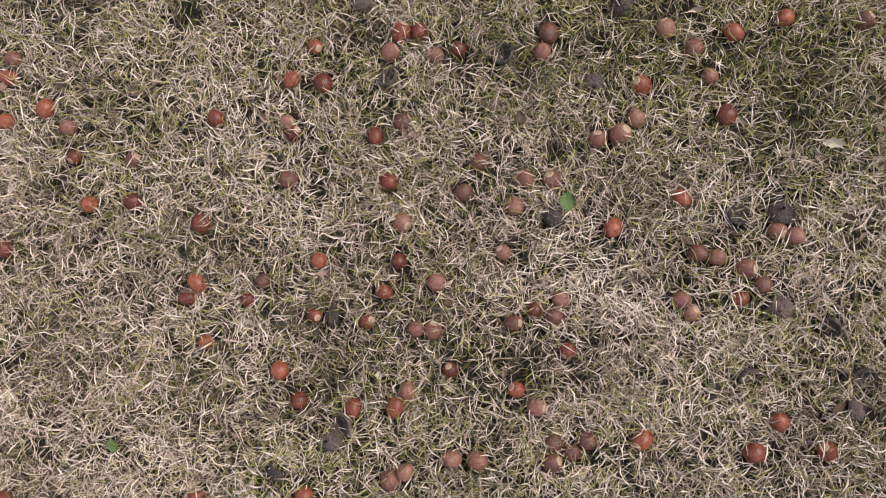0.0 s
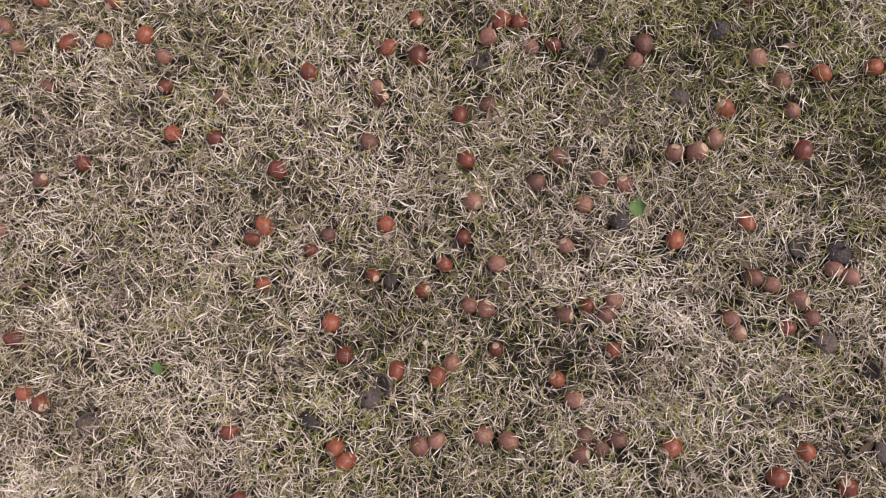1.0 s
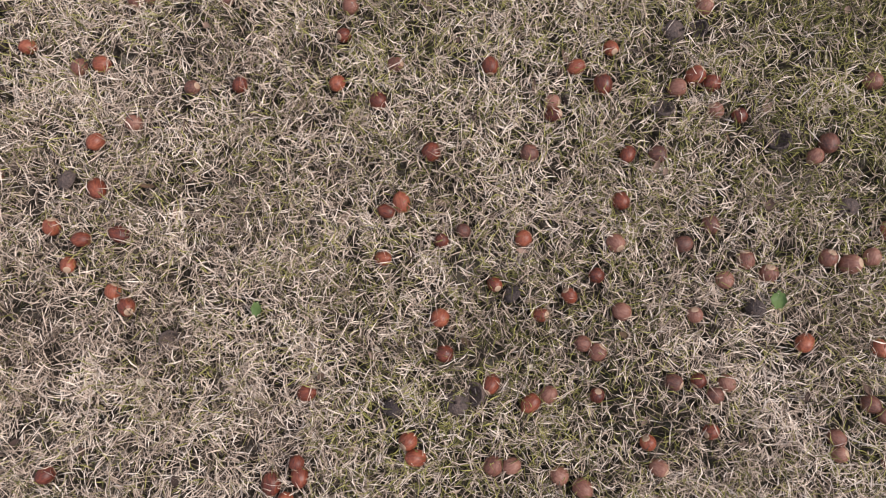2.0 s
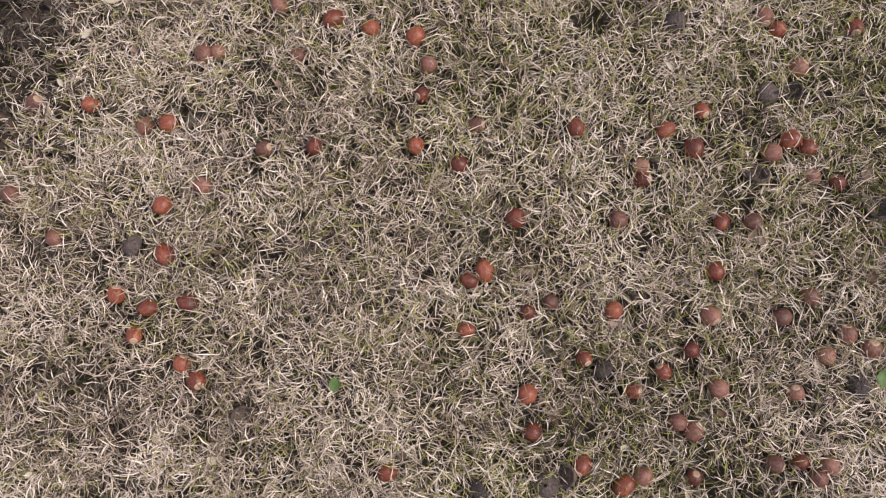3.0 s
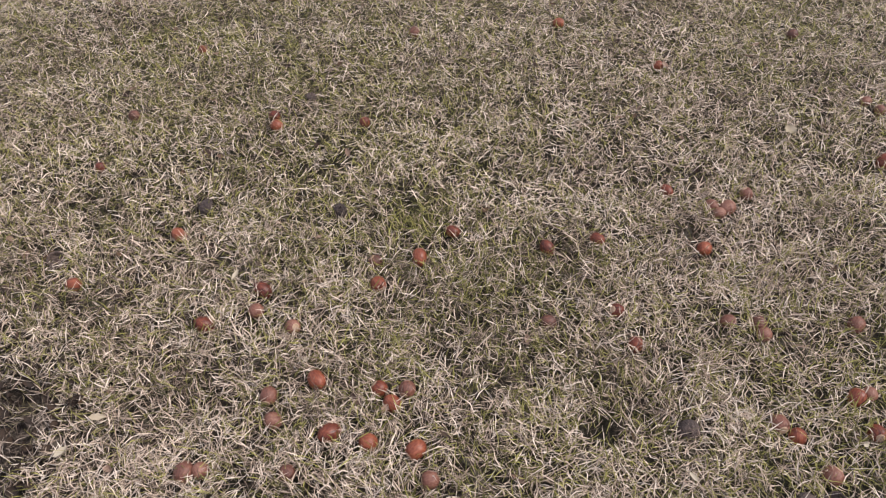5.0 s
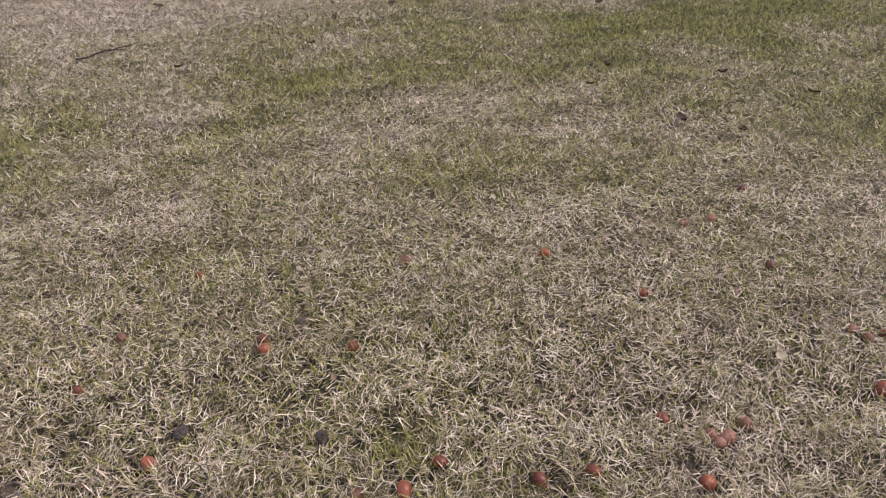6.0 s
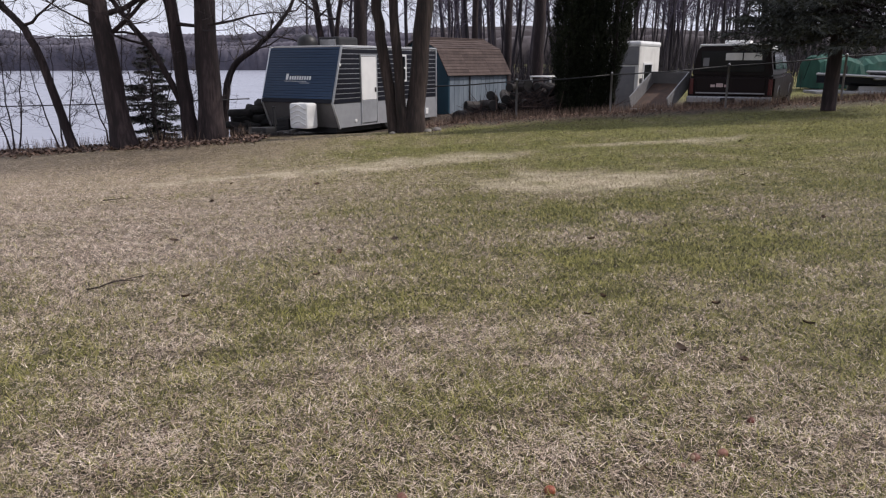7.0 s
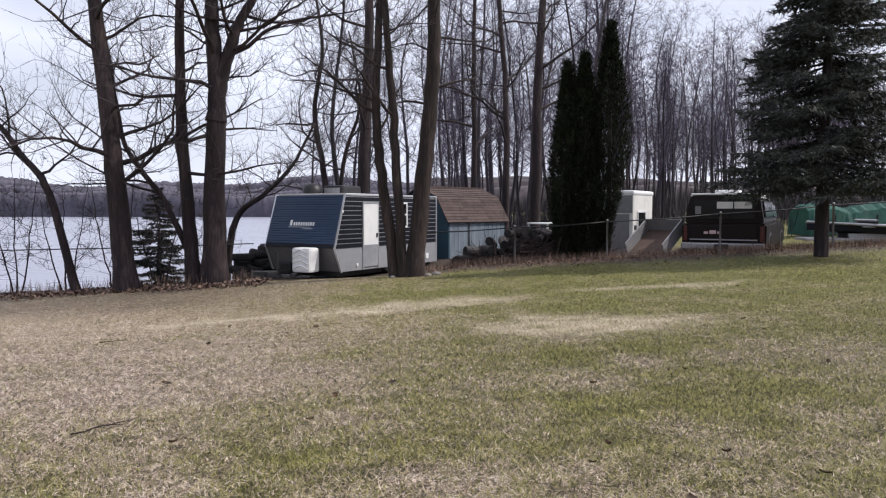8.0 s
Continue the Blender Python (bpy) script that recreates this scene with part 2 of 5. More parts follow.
# ---- building helpers ----
def smooth(a, b, v):
    u = np.clip((np.asarray(v, float) - a) / (b - a), 0, 1)
    return u * u * (3 - 2 * u)


def land(x, y):
    """The ground's height: a lawn that falls ahead and to one side, level ground beyond it, and a bank down to the lake."""
    x, y = np.asarray(x, float), np.asarray(y, float)
    s = np.clip(y, -30, 17)
    u = np.clip((s - 4) / 13, 0, 1)
    base = -0.0657 * s + 0.056 * 13 * (u ** 3 - u ** 4 / 2)
    cross = 0.0157 + 0.036 * smooth(3, 15, y)
    z = base + cross * np.clip(x, -14, 16)
    over = np.clip(y - 17.3, 0, 400)
    wet = smooth(-4.8, -10, x - 0.1 * over)
    z = z - wet * 4.2 * smooth(0.4, 11, over)
    z = z + smooth(4, 12, x) * 0.012 * np.clip(over - 8, 0, 60)
    z = z - 0.30 * smooth(2.5, 4.5, x) * smooth(19.3, 20.1, y)
    z = z + 0.03 * smooth(-0.8, 1.0, x) * smooth(17.2, 18.4, y) * smooth(20.0, 19.4, y)
    z = z - 0.17 * smooth(3.4, 1.8, np.hypot(x + 2.2, y - 21.2))
    return z - 0.012


def near(x, y, up=0.0):
    """A place on the near lawn, from the lawn's own plan."""
    p = SLOPE @ Vector((x, y, 0))
    return Vector((p.x, p.y, float(land(p.x, p.y)) + 0.012 + up))


def mesh_object(name, verts, faces, mat, parent=None, smooth_shade=False):
    me = bpy.data.meshes.new(name)
    me.from_pydata([tuple(v) for v in verts], [], [tuple(f) for f in faces])
    me.materials.append(mat)
    if smooth_shade:
        me.shade_smooth()
    ob = new(name, me)
    ob.parent = parent
    return ob


def part(name, bm, mat, parent=None, label="", smooth_shade=False):
    """Links a bmesh as one mesh object under a thing or a part."""
    me = bpy.data.meshes.new(name)
    bmesh.ops.recalc_face_normals(bm, faces=bm.faces)
    bm.to_mesh(me)
    bm.free()
    me.materials.append(mat)
    if smooth_shade:
        me.shade_smooth()
    ob = new(name, me)
    ob.parent = parent
    return tagged(ob, label)


def thing(name, m, label, category, group=""):
    ob = new(name)
    ob.empty_display_size = 0.1
    ob.matrix_world = m
    return tagged(ob, label, category, group)


def discard(ob):
    """Takes a pattern away once its copies stand."""
    for o in (*ob.children_recursive, ob):
        bpy.data.objects.remove(o)


def box(bm, x0, x1, y0, y1, z0, z1, bevel=0.0, m=None):
    r = bmesh.ops.create_cube(bm, size=1)
    bmesh.ops.scale(bm, vec=(x1 - x0, y1 - y0, z1 - z0), verts=r["verts"])
    bmesh.ops.translate(bm, vec=((x0 + x1) / 2, (y0 + y1) / 2, (z0 + z1) / 2), verts=r["verts"])
    vs = r["verts"]
    if bevel:
        es = list({e for v in vs for e in v.link_edges})
        b = bmesh.ops.bevel(bm, geom=es, offset=bevel, segments=2, affect="EDGES", profile=0.6)
        vs = list({v for f in b["faces"] for v in f.verts} | {v for v in vs if v.is_valid})
    if m is not None:
        bmesh.ops.transform(bm, matrix=m, verts=vs)
    return bm


def boxed(*a, **k):
    return box(bmesh.new(), *a, **k)


def prism(points, y0, y1, bm=None):
    """An outline in x and z, drawn out along y."""
    bm = bm or bmesh.new()
    a = [bm.verts.new((x, y0, z)) for x, z in points]
    b = [bm.verts.new((x, y1, z)) for x, z in points]
    n = len(points)
    bm.faces.new(a)
    bm.faces.new(b[::-1])
    for i in range(n):
        bm.faces.new((a[i], b[i], b[(i + 1) % n], a[(i + 1) % n]))
    return bm


def turned(profile, sides=16, bm=None, m=None):
    """A profile of (radius, z) turned round z."""
    bm = bm or bmesh.new()
    rings = []
    for r, z in profile:
        if r < 1e-6:
            rings.append([bm.verts.new((0, 0, z))])
        else:
            rings.append([bm.verts.new((r * math.cos(2 * math.pi * i / sides), r * math.sin(2 * math.pi * i / sides), z)) for i in range(sides)])
    for a, b in zip(rings, rings[1:]):
        for i in range(sides):
            j = (i + 1) % sides
            q = [a[i % len(a)], a[j % len(a)], b[j % len(b)], b[i % len(b)]]
            q = list(dict.fromkeys(q))
            if len(q) > 2:
                bm.faces.new(q)
    if m is not None:
        bmesh.ops.transform(bm, matrix=m, verts=[v for r in rings for v in r])
    return bm


def tube(path, radii, sides=6, verts=None, faces=None):
    """Adds a tapered tube along a path to lists of verts and faces."""
    base, n = len(verts), len(path)
    for i, p in enumerate(path):
        d = (path[min(i + 1, n - 1)] - path[max(i - 1, 0)]).normalized()
        a = d.cross(Vector((0.3, 1, 0.15))).normalized()
        b = d.cross(a)
        for k in range(sides):
            w = 2 * math.pi * k / sides
            verts.append(p + (a * math.cos(w) + b * math.sin(w)) * radii[i])
    for i in range(n - 1):
        for k in range(sides):
            q, j = base + i * sides, (k + 1) % sides
            faces.append((q + k, q + j, q + sides + j, q + sides + k))
    faces.append(tuple(base + (n - 1) * sides + k for k in range(sides)))


# ---- the ground ----
LAWN_END = 17.3
PALE = [(-0.7, 11.05, 1.9, 0.7, 0.5), (-2.9, 9.9, 1.7, 0.32, 0.6), (1.4, 8.0, 1.45, 0.85, 0.05), (3.7, 12.4, 1.9, 0.32, 0.05)]
STRAW = [(-2.1, 4.7, 1.2, 1.2, 0.1), (-2.6, 6.6, 1.6, 1.0, 0.2)]
LUSH = [(0.9, 5.4, 1.3, 1.0, 0.0), (4.5, 11.5, 4.2, 2.6, 0.1), (0.7, 3.5, 0.6, 0.8, 0), (-0.75, 3.3, 0.5, 0.5, 0), (1.6, 12.6, 5.0, 1.4, 0.1), (-0.58, 0.76, 0.10, 0.09, 0), (1.85, 3.75, 0.3, 0.12, 0), (-0.43, 2.17, 0.3, 0.3, 0), (0.42, 0.02, 0.42, 0.6, 0.2), (8.5, 14.0, 4.0, 3.0, 0), (0.35, -0.3, 0.3, 0.25, 0), (0.3, -0.42, 0.4, 0.22, 0)]
BARE = [(-0.965, 0.49, 0.085, 0.085, 0), (-1.0, 0.33, 0.10, 0.035, 0), (-0.915, 0.41, 0.035, 0.06, 0)]


def spots(x, y, rows):
    v = np.zeros_like(x)
    for cx, cy, rx, ry, turn in rows:
        c, s = math.cos(turn), math.sin(turn)
        u, w = ((x - cx) * c + (y - cy) * s) / rx, (-(x - cx) * s + (y - cy) * c) / ry
        v = np.maximum(v, smooth(1.35, 0.45, np.sqrt(u * u + w * w)))
    return v


WAVES = np.random.default_rng(5).normal(size=(60, 2)), np.random.default_rng(6).uniform(0, 6.28, 60)


def rolling(x, y, scale, k):
    """Smooth noise, about -1 to 1, at a given size in metres."""
    v = np.zeros_like(x)
    for (a, b), p in zip(WAVES[0][k * 10:k * 10 + 10], WAVES[1][k * 10:k * 10 + 10]):
        v += np.sin((a * x + b * y) * 3.0 / scale + p)
    return v / 3.2


def turf_values(x, y):
    """How green, how pale and how bare the lawn is at each place."""
    patch = rolling(x, y, 1.6, 0) * 0.5 + rolling(x, y, 0.5, 1) * 0.35 + rolling(x, y, 0.16, 2) * 0.3
    green = 0.23 + 0.20 * patch + (0.27 - 0.02 * smooth(1.5, 5, y) + 0.25 * rolling(x, y, 0.7, 5) * smooth(2, 5, y)) * spots(x + 0.22 * rolling(x, y, 0.7, 3), y + 0.25 * rolling(x, y, 0.7, 4), LUSH) * (0.75 + 0.35 * patch)
    green = green + 0.24 * smooth(1.2, 3.0, y) * smooth(-3.5, -0.5, x) + 0.17 * rolling(x, y, 0.9, 2) * smooth(1.2, 3, y) + 0.17 * smooth(1.8, 6, y) * smooth(-3.5, 0.5, x) + 0.25 * smooth(9, 14, y) * smooth(-2, 3, x)
    green = green * (1 - 0.75 * smooth(-1.5, -6, x) * smooth(4, 9, y))
    pale = spots(x + 0.30 * rolling(x, y, 0.9, 3), y + 0.22 * rolling(x, y, 0.6, 4), PALE) * (0.70 + 0.28 * rolling(x, y, 0.35, 5))
    bare = spots(x + 0.02 * rolling(x, y, 0.06, 3), y + 0.02 * rolling(x, y, 0.06, 4), BARE)
    # Far left lawn browned: dry, littered grass, with the shade there painted in.
    bare = np.maximum(bare, 0.72 * smooth(-1, -7, x) * smooth(10, 14.5, y) * (0.85 + 0.15 * rolling(x, y, 1.2, 3)))
    bare = np.maximum(bare, smooth(17.5, 18.4, y + 0.15 * rolling(x, y, 0.8, 1)) * (1 - 0.95 * smooth(20.5, 22.5, y) * smooth(8, 10, x)))
    green = green + 0.26 * (1 - np.clip(1.3 * green, 0, 1)) * smooth(0.7, 1.6, y) * smooth(4.5, 3.0, y) * (0.75 + 0.5 * rolling(x, y, 0.5, 5)) * (1 - np.clip(pale, 0, 1))
    green = green + (0.05 + 0.13 * rolling(x, y, 0.22, 3) + 0.08 * rolling(x, y, 0.6, 4)) * smooth(1.0, 2.4, y) * (1 - 0.8 * np.clip(pale, 0, 1)) * smooth(-6, -2, x)
    green = green * (1 - 0.75 * spots(x, y, STRAW)) * (1 - (0.10 + 0.36 * smooth(1.0, -1.4, x) * smooth(3.0, 4.6, y)) * smooth(1.5, 3.0, y) * smooth(13, 9, y)) + 0.07 * smooth(1.5, 3, y) * smooth(-5, -1, x)
    return np.clip(green, 0, 1), np.clip(pale, 0, 1), np.clip(bare, 0, 1)


def walk_edge(x, y):
    """How far outside the closely grown part of the lawn a place lies."""
    return np.maximum(np.abs(x + 0.25) - np.maximum(0.95, 0.45 + 0.64 * np.minimum(y, 17)), -0.65 - y)


def stepped(lo, fine0, fine1, hi, step, growth):
    mid = list(np.arange(fine0, fine1, step))
    for end, sign, start in ((hi, 1, fine1), (lo, -1, fine0)):
        v, d = start, step
        while (v - end) * sign < 0:
            if sign > 0:
                mid.append(v)
            d *= growth
            v += sign * d
            if sign < 0:
                mid.append(v)
    return np.array(sorted(mid))


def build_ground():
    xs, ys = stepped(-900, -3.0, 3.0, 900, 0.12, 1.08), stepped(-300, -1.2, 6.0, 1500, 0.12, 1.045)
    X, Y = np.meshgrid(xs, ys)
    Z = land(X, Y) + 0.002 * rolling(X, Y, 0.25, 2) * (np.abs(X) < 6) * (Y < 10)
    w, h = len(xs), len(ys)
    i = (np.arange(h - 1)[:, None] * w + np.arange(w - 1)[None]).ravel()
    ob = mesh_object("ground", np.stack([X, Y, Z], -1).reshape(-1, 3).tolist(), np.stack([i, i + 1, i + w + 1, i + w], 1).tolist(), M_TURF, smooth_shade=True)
    # 'sward' fades out the painted gap shade where blades thin out.
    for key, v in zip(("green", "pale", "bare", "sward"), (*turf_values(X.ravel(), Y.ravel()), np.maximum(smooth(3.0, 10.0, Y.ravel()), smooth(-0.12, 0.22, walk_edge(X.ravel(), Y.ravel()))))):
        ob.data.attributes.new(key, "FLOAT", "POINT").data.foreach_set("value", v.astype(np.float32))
    tagged(ob, "dormant straw-coloured lawn sloping to the lake", "ground", kind="structure")


build_ground()


def build_water():
    bm = bmesh.new()
    bmesh.ops.create_grid(bm, x_segments=1, y_segments=1, size=1)
    bmesh.ops.scale(bm, vec=(700, 330, 1), verts=bm.verts)
    bmesh.ops.translate(bm, vec=(-120, 345, -4.6), verts=bm.verts)
    tagged(part("water", bm, M_WATER), "grey rippled lake water under a bright sky", "lake", kind="structure")


build_water()

# ---- far shore ----
def ridge(name, y, x0, x1, foot, high, step, seed, label, mat):
    """A wooded ridge far off: rows of rounded crowns, each row a little behind the last."""
    g = np.random.default_rng(seed)
    verts, faces = [], []
    for row in range(4):
        xs = np.arange(x0, x1, step)
        top = high * (0.62 + 0.125 * row) * (1 + 0.10 * np.sin(xs / 61.0 + row) + 0.08 * np.sin(xs / 23.0)) + g.uniform(-0.025, 0.025, len(xs)) * high
        base = len(verts)
        for x, t in zip(xs, top):
            for k, (d, u) in enumerate(((0, 0), (0, 0.6), (2, 0.9), (6, 1.0), (12, 0.5))):
                verts.append((x + g.uniform(-0.4, 0.4), y + row * 14 + d + g.uniform(-1, 1), foot + t * u))
        for i in range(len(xs) - 1):
            for k in range(4):
                q = base + i * 5 + k
                faces.append((q, q + 5, q + 6, q + 1))
    tagged(mesh_object(name, verts, faces, mat, smooth_shade=True), label, "shore", kind="structure")


ridge("backdrop", 610, -700, 330, -4.9, 33, 1.4, 4, "bare wooded hills across the lake, greyed with painted haze", M_SHORE)
ridge("backdrop_woods", 170, -6, 240, -1.2, 12, 1.6, 8, "distant grey-brown thicket behind the bare woods", M_THICKET)


# ---- bare trees ----
def branch(g, store, start, way, length, radius, level, up, far=False):
    """Grows one limb, branch or twig as a tapered tube in store."""
    n, sides = ((5, 4), (4, 3), (2, 3), (2, 3))[level] if far else ((7, 8), (6, 5), (4, 3), (2, 3))[level]
    pts, rad, d, p = [start], [radius], way.normalized(), start.copy()
    for i in range(n):
        d = (d + Vector((g.gauss(0, 1), g.gauss(0, 1), g.gauss(0, 1))) * (0.19, 0.26, 0.27, 0.25)[level] + Vector((0, 0, up * (0.05 + 0.09 * level)))).normalized()
        p = p + d * length / n
        pts.append(p)
        rad.append(max(0.0028, radius * (1 - 0.82 * (i + 1) / n)))
    tube(pts, rad, sides, *store)
    return pts, rad


def sliver(g, twig, p, way):
    """A far twig: a thin three-sided spike with one bend."""
    verts, faces = twig
    side = way.cross(Vector((g.gauss(0, 1), g.gauss(0, 1), g.gauss(0, 1)))).normalized() * 0.0095
    q = len(verts)
    mid = p + way * 0.55 + side * 3 * g.uniform(-1, 1)
    verts.extend((p - side, p + side, mid, p + way))
    faces.extend(((q, q + 1, q + 2), (q, q + 2, q + 3)))


def crown(g, limbs, twig, pts, rad, first, count, reach, depth, up=0.45, far=False):
    """Springs limbs off a stem's upper part, and twigs off those."""
    for c in range(count):
        u = first + (0.985 - first) * (c + g.uniform(0, 0.9)) / count
        i = min(int(u * (len(pts) - 1)), len(pts) - 2)
        f = u * (len(pts) - 1) - i
        p = pts[i].lerp(pts[i + 1], f)
        r = rad[i] * (1 - f) + rad[i + 1] * f
        axis = (pts[i + 1] - pts[i]).normalized()
        a = g.uniform(0, 2 * math.pi)
        side = Vector((math.cos(a), math.sin(a), 0))
        way = axis * (g.uniform(0.5, 1.3) if far else g.uniform(0.0, 0.75)) + side
        long = reach * (1.15 - 0.65 * u) * g.uniform(0.6, 1.25)
        stout = long > 2.2 and r > 0.03 and not far
        store = ([], []) if stout else twig
        if stout:
            limbs.append(store)
        lp, lr = branch(g, store, p, way, long, min(r * 0.5, long * 0.017), 0 if stout else 1, up, far)
        for k in range(depth):
            v = 0.22 + 0.77 * (k + g.random()) / depth
            j = min(int(v * (len(lp) - 1)), len(lp) - 2)
            q = lp[j].lerp(lp[j + 1], g.random())
            w2 = (lp[j + 1] - lp[j]).normalized() * 0.8 + Vector((g.gauss(0, 1), g.gauss(0, 1), g.gauss(0.25, 0.8))) * 0.7
            sp, sr = branch(g, twig, q, w2, long * g.uniform(0.28, 0.6), max(0.006, lr[j] * 0.5), 2, up, far)
            for e in range(6 if far else 5):
                j2 = g.randrange(1, len(sp))
                w3 = (sp[j2] - sp[j2 - 1]).normalized() * 0.9 + Vector((g.gauss(0, 1), g.gauss(0, 1), g.gauss(0.2, 0.8))) * 0.75
                q3 = sp[j2 - 1].lerp(sp[j2], g.random())
                if far:
                    sliver(g, twig, q3, w3.normalized() * long * g.uniform(0.14, 0.38))
                else:
                    branch(g, twig, q3, w3, long * g.uniform(0.12, 0.30), 0.0042, 3, up)


def bare_tree(name, seed, stems, label, bark, first=0.3, count=14, reach=3.4, depth=7, flare=1.35, far=False, up=0.45):
    """A leafless tree from one or more stems, each a list of points (x, y, z) and the radii at its foot and top."""
    g = random.Random(seed)
    foot = Vector(stems[0][0][0])
    root = thing(name, Matrix.Translation(foot), label, "tree")
    twig = [], []
    for pts, r0, r1 in stems:
        out = [], []
        P = [Vector(p) - foot for p in pts]
        fine, rad = [], []
        n = 6
        for i in range(len(P) - 1):
            a, b = P[i], P[i + 1]
            p0, p3 = P[max(0, i - 1)], P[min(len(P) - 1, i + 2)]
            for k in range(n):
                t = k / n
                q = 0.5 * (2 * a + (b - p0) * t + (2 * p0 - 5 * a + 4 * b - p3) * t * t + (3 * a - p0 - 3 * b + p3) * t ** 3)
                fine.append(q + Vector((g.gauss(0, 0.012), g.gauss(0, 0.012), 0)))
        fine.append(P[-1])
        fine[0] = fine[0] + (P[0] - P[1]).normalized() * 0.2
        m = len(fine) - 1
        for i in range(m + 1):
            u = i / m
            rad.append((r0 + (r1 - r0) * u) * (1 + (flare - 1) * max(0, 1 - u * 9) ** 2) * g.uniform(0.96, 1.04))
        tube(fine, rad, 8 if far else 14, *out)
        limbs = []
        crown(g, limbs, twig, fine, rad, first, count, reach, depth, up, far)
        mesh_object("trunk", *out, bark, root, True)
        for store in limbs:
            mesh_object("limb", *store, bark, root, True)
    tagged(mesh_object("crown", *twig, M_HAZED_TWIG if far else M_TWIG, root), kind="stuff")
    return root


def stem(*points):
    """A stem's points; its foot is set on the ground."""
    x, y, z = points[0]
    return [(x, y, float(land(x, y))), *points[1:]]


def limb(*points):
    """The points of a stem that springs off another."""
    return list(points)


bare_tree("oak_tree", 1, [(stem((-7.82, 17.33, -1.12), (-8.02, 17.33, 1.38), (-8.26, 17.33, 3.86), (-8.5, 17.33, 6.47), (-8.73, 17.33, 9.5)), 0.27, 0.10)], "tall dark bare oak on the lake bank", M_BARK, 0.22, 17, 4.2, 11)
bare_tree("leaning_tree", 2, [(stem((-9.26, 17.73, -1.25), (-9.83, 17.73, 1.19), (-10.5, 17.73, 2.17), (-11.32, 17.73, 3.3), (-12.31, 17.73, 4.35)), 0.105, 0.04)], "thin crooked bare tree leaning over the lake", M_BARK, 0.3, 14, 2.2, 9)
bare_tree("ash_tree", 3, [(stem((-6.47, 18.13, -0.97), (-6.62, 18.13, 1.41), (-6.72, 18.13, 4.0), (-6.66, 18.13, 7.03), (-6.73, 18.13, 9.91)), 0.18, 0.075),
                          (limb((-6.58, 18.18, -0.32), (-7.24, 18.18, 1.12), (-8.11, 18.18, 2.39), (-8.48, 18.18, 4.44), (-8.71, 18.18, 5.89)), 0.085, 0.03)], "slender dark bare tree with a leaning second stem", M_BARK, 0.25, 15, 3.0, 9)
bare_tree("forked_tree", 4, [(stem((-5.89, 17.93, -0.85), (-5.83, 17.93, 1.83), (-5.74, 17.93, 3.9), (-5.85, 17.93, 5.5), (-5.75, 17.93, 7.2), (-5.68, 17.93, 9.52)), 0.30, 0.08),
                             (limb((-5.76, 17.93, 3.2), (-5.64, 17.93, 4.0), (-5.37, 17.93, 4.9), (-5.12, 17.93, 5.5), (-4.6, 17.93, 6.6), (-4.2, 17.93, 8.95)), 0.20, 0.06)], "large bare tree forked high above the bank", M_BARK, 0.3, 14, 3.4, 10)
bare_tree("clump_maple", 5, [(stem((-0.86, 17.43, -0.63), (-0.64, 17.43, 1.25), (-0.41, 17.43, 3.74), (-0.32, 17.43, 6.23), (-0.2, 17.43, 9.27)), 0.235, 0.12),
                             (stem((-1.26, 17.53, -0.67), (-1.59, 17.53, 1.39), (-1.76, 17.53, 3.2), (-1.65, 17.53, 5.98), (-1.59, 17.53, 8.77)), 0.15, 0.06),
                             (stem((-1.08, 17.33, -0.65), (-1.25, 17.33, 1.52), (-1.38, 17.33, 3.72), (-1.53, 17.33, 5.92), (-1.63, 17.33, 8.68)), 0.13, 0.06)], "clump of three bare trunks with ridged brown bark", M_BARK_WARM, 0.42, 12, 2.8, 9, 1.5)
bare_tree("bent_tree", 12, [(stem((-6.76, 21.73, -0.89), (-6.38, 21.73, 0.53), (-5.55, 21.73, 1.27), (-4.66, 21.73, 2.16), (-3.96, 21.73, 3.43)), 0.12, 0.03)], "bent bare tree leaning behind the trailer", M_BARK, 0.3, 12, 2.6, 8)
bare_tree("back_tree", 6, [(stem((-3.04, 26.13, -0.6), (-2.93, 26.13, 2.31), (-2.73, 26.13, 6.47), (-2.66, 26.13, 9.8), (-2.62, 26.13, 12.71)), 0.25, 0.10)], "bare tree standing behind the parked trailer", M_BARK, 0.3, 14, 3.6, 7)
bare_tree("spreading_tree", 7, [(stem((-4.22, 27.13, -0.66), (-4.55, 27.13, 2.37), (-4.87, 27.13, 4.53), (-4.55, 27.13, 6.9), (-4.87, 27.13, 9.28)), 0.14, 0.04),
                                (stem((-4.18, 27.13, -0.44), (-3.79, 27.13, 2.58), (-3.14, 27.13, 4.96), (-3.57, 27.13, 7.55)), 0.10, 0.03)], "small spreading bare tree by the lake", M_BARK, 0.2, 13, 3.2, 8)
bare_tree("wood_edge_tree", 8, [(stem((2.32, 27.13, -0.66), (2.41, 27.13, 2.8), (2.32, 27.13, 6.04), (2.04, 27.13, 9.5), (2.15, 27.13, 12.74)), 0.15, 0.06)], "bare tree at the edge of the woods", M_BARK, 0.28, 15, 4.2, 8)
bare_tree("wood_edge_tree", 9, [(stem((3.73, 29.13, -0.76), (3.84, 29.13, 2.95), (3.89, 29.13, 6.43), (4.07, 29.13, 10.14), (3.84, 29.13, 13.62)), 0.25, 0.10)], "thick bare tree at the edge of the woods", M_BARK, 0.3, 14, 4.0, 7)
